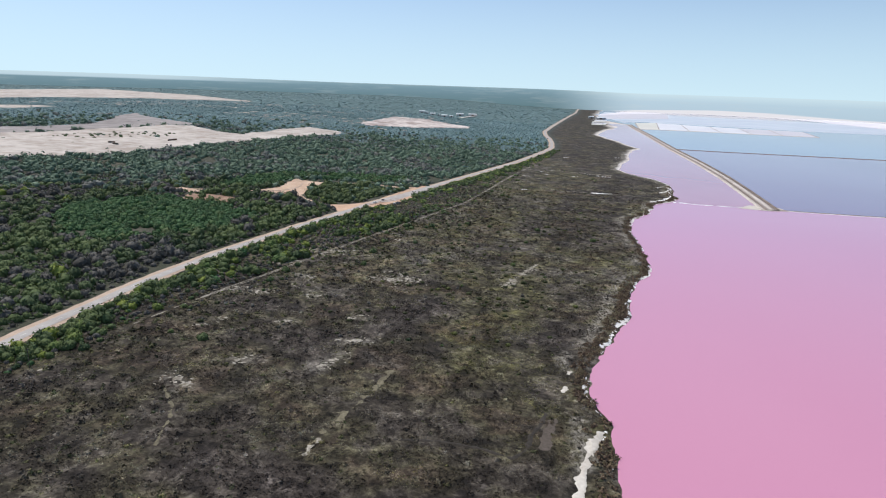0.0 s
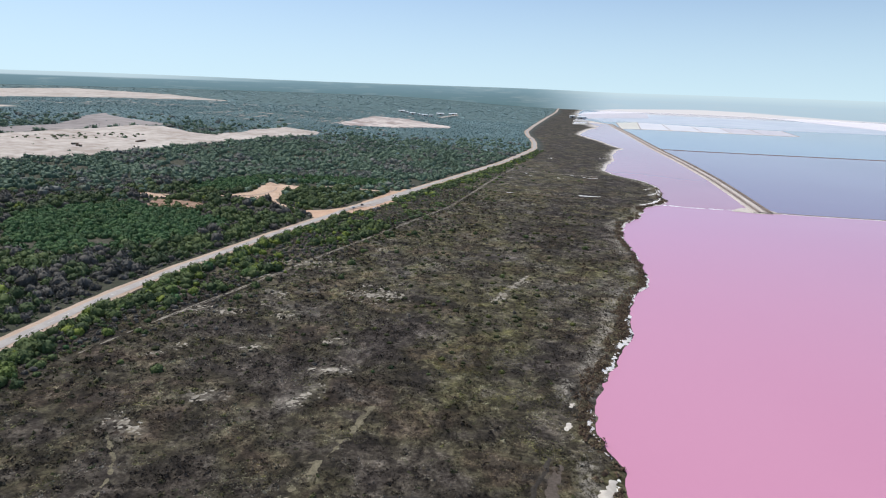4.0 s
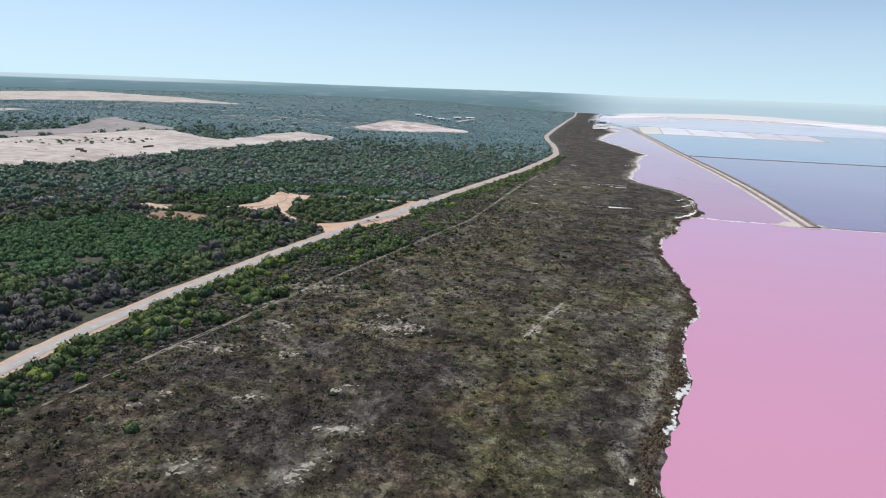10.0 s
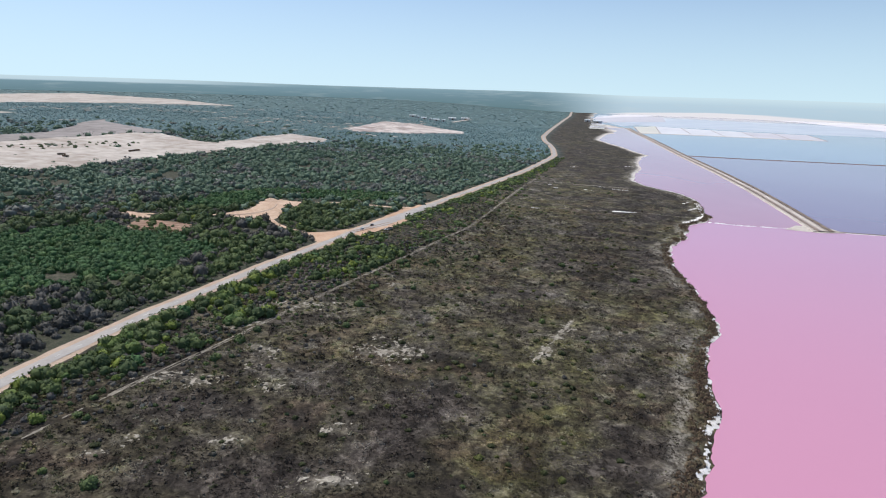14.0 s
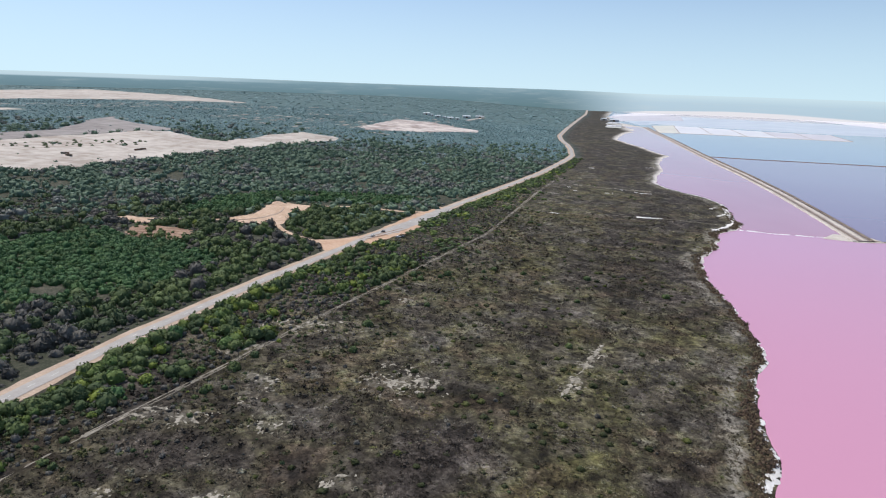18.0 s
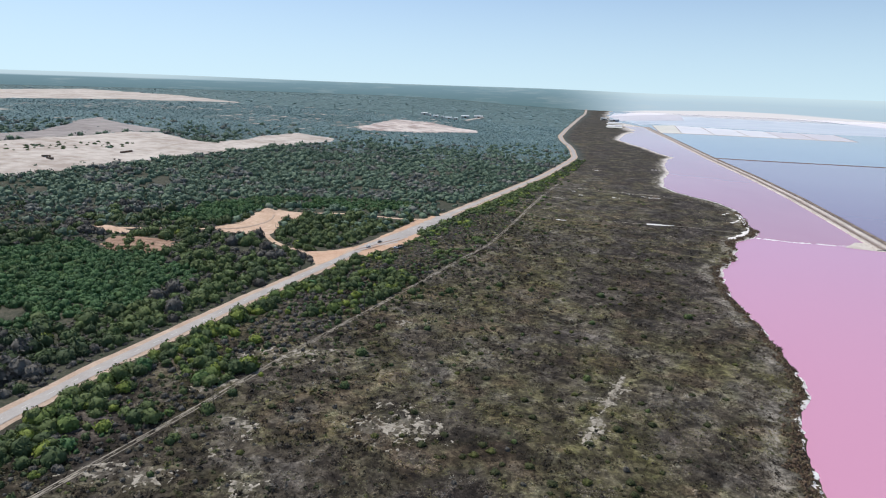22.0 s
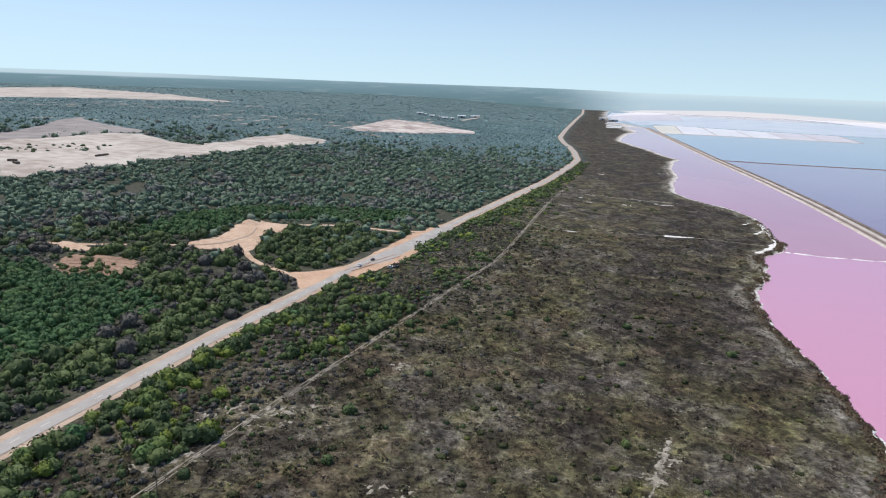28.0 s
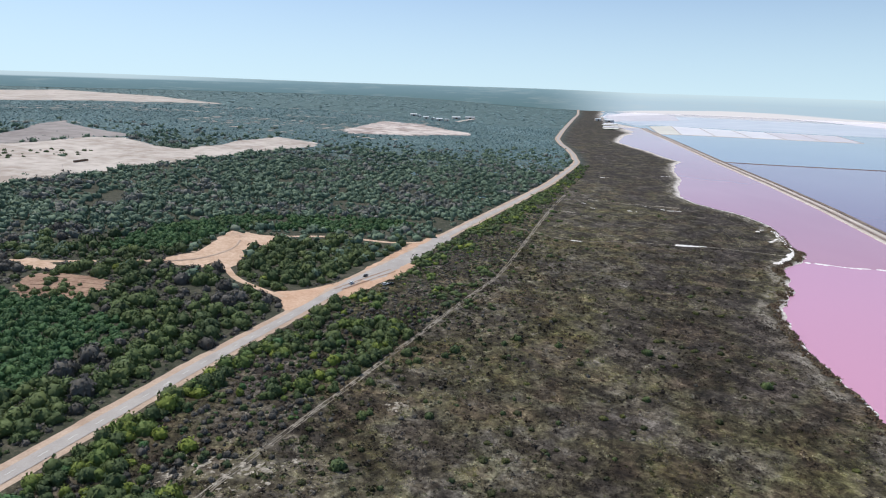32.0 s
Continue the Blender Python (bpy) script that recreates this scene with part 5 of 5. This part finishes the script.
def car(paint, label, m, wagon=False, group=""):
    ob = thing("car", label, "car", m, group)
    bm = bmesh.new()
    box(bm, 0, 0, 0.62, 4.6, 1.82, 0.62, 0.12)
    box(bm, 1.55, 0, 0.82, 1.3, 1.7, 0.24, 0.08)
    part("body", bm, paint, ob)
    bm = bmesh.new()
    length = 2.9 if wagon else 2.3
    made = bmesh.ops.create_cube(bm, size=1, matrix=Matrix.LocRotScale((-0.55 if wagon else -0.25, 0, 1.18), None, (length, 1.6, 0.56)))
    for v in made["verts"]:
        if v.co.z > 1.2:
            v.co.x += -0.5 if v.co.x > 0 else (0.12 if wagon else 0.42)
            v.co.y *= 0.86
    part("windows", bm, GLASS, ob, "dark tinted windows")
    bm = bmesh.new()
    box(bm, -0.7 if wagon else -0.28, 0, 1.47, length * 0.66, 1.36, 0.06, 0.02)
    part("roof", bm, paint, ob)
    for x in (-1.4, 1.42):
        for y in (-0.82, 0.82):
            wheel(ob, x, y, 0.34, 0.22)
    for x, mat, nm in ((2.28, METAL, "headlight"), (-2.28, RUST, "tail_light")):
        for y in (-0.66, 0.66):
            part(nm, box(bmesh.new(), x, y, 0.74, 0.08, 0.36, 0.14, 0.02), mat, ob)
    for x in (2.3, -2.3):
        part("bumper", box(bmesh.new(), x, 0, 0.42, 0.12, 1.7, 0.2, 0.04), RUBBER, ob, "dark plastic bumper")
    return ob


def on_road(x, y, turn, lift=0.0):
    x, y = x * S, y * S
    return pose(x, y, ground_at(x, y) + lift, 0, 0, turn)


car(WHITE_CAR, "white sedan standing on the asphalt by the turn-off", on_road(-84.5, 624, 71, 0.38))
car(DARK_CAR, "charcoal hatchback standing on the asphalt by the turn-off", on_road(-79, 640, 71, 0.38))
car(WHITE_CAR, "white wagon parked on orange sand beside bushes", on_road(-65.6, 627, 40, 0.22), True)
car(DARK_CAR, "dark car parked on orange sand beside bushes", on_road(-62.6, 628.5, 55, 0.22))


def power_pole(x, y, turn):
    x, y = x * S, y * S
    ob = thing("power_pole", "weathered timber power pole with a crossarm", "power pole", pose(x, y, ground_at(x, y), 0, 0, turn), "power poles along the track")
    part("shaft", rod(bmesh.new(), (0, 0, -0.3), (0, 0, 9.2), 0.17, 0.12, 10), TIMBER, ob)
    part("crossarm", box(bmesh.new(), 0, 0.16, 8.6, 2.0, 0.12, 0.12, 0.02), TIMBER, ob)
    for k in (-0.9, -0.35, 0.9):
        part("insulator", rod(bmesh.new(), (k, 0.16, 8.66), (k, 0.16, 8.9), 0.06, 0.04, 8), GLASS, ob, "dark ceramic insulator")
    part("brace", rod(bmesh.new(), (0, 0.12, 7.9), (0.6, 0.16, 8.55), 0.03, None, 6), METAL, ob)


for x, y in ((-154, 236), (-98.2, 388.5), (-63.6, 494), (-28.6, 589)):
    power_pole(x, y, 70)


def sand_pile(x, y, r, h):
    x, y = x * S, y * S
    bm = bmesh.new()
    bmesh.ops.create_grid(bm, x_segments=22, y_segments=22, size=r * 1.3)
    for v in bm.verts:
        d = v.co.xy.length / r
        q = np.array([[v.co.x + x, v.co.y + y]])
        v.co.z = h * max(0.0, 1 - d) ** 0.8 * (0.7 + 0.6 * rough(q, 3, 2.0)[0]) + 0.25 * (1 - d)
    ob = part("sand_pile", bm, CLEAR_SAND)
    ob.location = (x, y, ground_at(x, y) + 0.15)
    return tagged(ob, "heap of pale orange sand in the clearing", "sand pile")


sand_pile(-186, 717, 8, 2.6)
sand_pile(-180, 712, 5, 1.4)
sand_pile(-196, 668, 4, 1.0)
berm = plan(-200, 640, -184, 648, -176, 664, -172, 684, -176, 702)
strip("sand_berm", berm, 1.2, 1.2, 0.75, SHOULDER, "graded ridge of darker orange sand", "berm", 2, 0.6, 0.6)
for k in range(6):
    y = 563 + 6.5 * k
    strip("soil_windrow", plan(-246 + k, y - 1, -228, y + 2, -206 + 1.5 * k, y), 0.8, 0.8, 0.5, BROWN, "low windrow of reddish soil", "berm", 2, 0.5, 0.5)
for a, b in (((-92, 612), (-66, 660)), ((-88, 612), (-63, 656))):
    strip("wheel_rut", plan(*a, *b), 0.7, 0.7, 0.42, BROWN, "curved wheel rut in orange sand", "track", 2, 0.4, 0.1)


def road_train(x, y, turn):
    x, y = x * S, y * S
    ob = thing("road_train", "rusty brown truck with two trailers on pale sand", "truck", pose(x, y, ground_at(x, y), 0, 0, turn))
    part("cab", box(bmesh.new(), 11.2, 0, 1.9, 2.4, 2.4, 2.5, 0.2), RUST, ob)
    part("windscreen", box(bmesh.new(), 12.38, 0, 2.3, 0.08, 2.0, 0.8, 0.02), GLASS, ob)
    for cx in (4.8, -6.0):
        part("trailer", box(bmesh.new(), cx, 0, 2.1, 9.6, 2.5, 1.9, 0.08), RUST, ob)
        part("load", box(bmesh.new(), cx, 0, 3.2, 9.0, 2.2, 0.5, 0.2), TIMBER, ob, "brown heaped load")
        part("chassis", box(bmesh.new(), cx, 0, 1.0, 9.8, 1.0, 0.3, 0.03), METAL, ob)
        for wx in (cx - 3.6, cx - 2.3, cx + 3.4):
            for wy in (-1.05, 1.05):
                wheel(ob, wx, wy, 0.5, 0.4)
    for wy in (-1.05, 1.05):
        wheel(ob, 11.4, wy, 0.5, 0.4)


road_train(-440, 960, 81)


def dump_truck(x, y, turn):
    x, y = x * S, y * S
    ob = thing("dump_truck", "dark brown dump truck on pale sand", "truck", pose(x, y, ground_at(x, y) + 0.1, 0, 0, turn))
    part("cab", box(bmesh.new(), 4.6, 0, 2.2, 2.2, 2.5, 2.2, 0.2), RUST, ob)
    part("windscreen", box(bmesh.new(), 5.68, 0, 2.6, 0.08, 2.1, 0.8, 0.02), GLASS, ob)
    part("hopper", box(bmesh.new(), -0.6, 0, 2.5, 7.2, 2.8, 2.0, 0.15), TIMBER, ob)
    part("chassis", box(bmesh.new(), 1.0, 0, 1.1, 9.6, 1.1, 0.35, 0.03), METAL, ob)
    for wx in (-3.0, -1.5, 4.4):
        for wy in (-1.2, 1.2):
            wheel(ob, wx, wy, 0.7, 0.5)


dump_truck(-482, 872, 20)
dump_truck(-470, 862, 160)


def shed(x, y, turn, w, d, h, roof, label):
    x, y = x * S, y * S
    ob = thing("shed", label, "shed", pose(x, y, ground_at(x, y) - 0.2, 0, 0, turn))
    part("wall", box(bmesh.new(), 0, 0, h / 2, w, d, h, 0.05), WALLING, ob)
    for side in (-1, 1):
        bm = bmesh.new()
        v = [bm.verts.new(c) for c in ((-w / 2 - 0.5, side * (d / 2 + 0.6), h - 0.1), (w / 2 + 0.5, side * (d / 2 + 0.6), h - 0.1), (w / 2 + 0.5, 0, h + d * 0.2), (-w / 2 - 0.5, 0, h + d * 0.2))]
        bm.faces.new(v)
        made = bmesh.ops.extrude_face_region(bm, geom=bm.faces[:])
        bmesh.ops.translate(bm, verts=[g for g in made["geom"] if isinstance(g, bmesh.types.BMVert)], vec=(0, 0, 0.15))
        part("roof_sheet", bm, roof, ob)
    part("door", box(bmesh.new(), 0, -d / 2 - 0.03, h * 0.4, w * 0.25, 0.1, h * 0.8, 0.02), RUST, ob)


FARM = ((-205, 2372, 10, 24, 12), (-184, 2330, 60, 14, 9), (-160, 2290, 5, 20, 11), (-138, 2262, 80, 16, 10), (-118, 2246, 14, 22, 12), (-96, 2252, 30, 14, 9), (-72, 2410, 12, 30, 13), (-28, 2470, 4, 34, 12))
for x, y, turn, w, d in FARM:
    shed(x, y, turn, w, d, 6.5, ROOFING, "long white-roofed farm shed among distant bush")
for x, y, turn, w, d in ((500, 2860, 20, 40, 18), (522, 2930, 15, 30, 16), (478, 2950, 10, 26, 14)):
    shed(x, y, turn, w, d, 8, ROOFING, "pale salt works shed by the shore")
for x, y, r in ((-424, 903, 0.35),):
    X, Y = x * S, y * S
    ob = thing("marker_post", "slim pale marker post on the sand field", "post", pose(X, Y, ground_at(X, Y)))
    part("post", rod(bmesh.new(), (0, 0, -0.3), (0, 0, 7.5), 0.14, 0.1, 8), WALLING, ob)
    part("foot", box(bmesh.new(), 0, 0, 0.2, 1.4, 1.4, 0.5, 0.08), WALLING, ob)
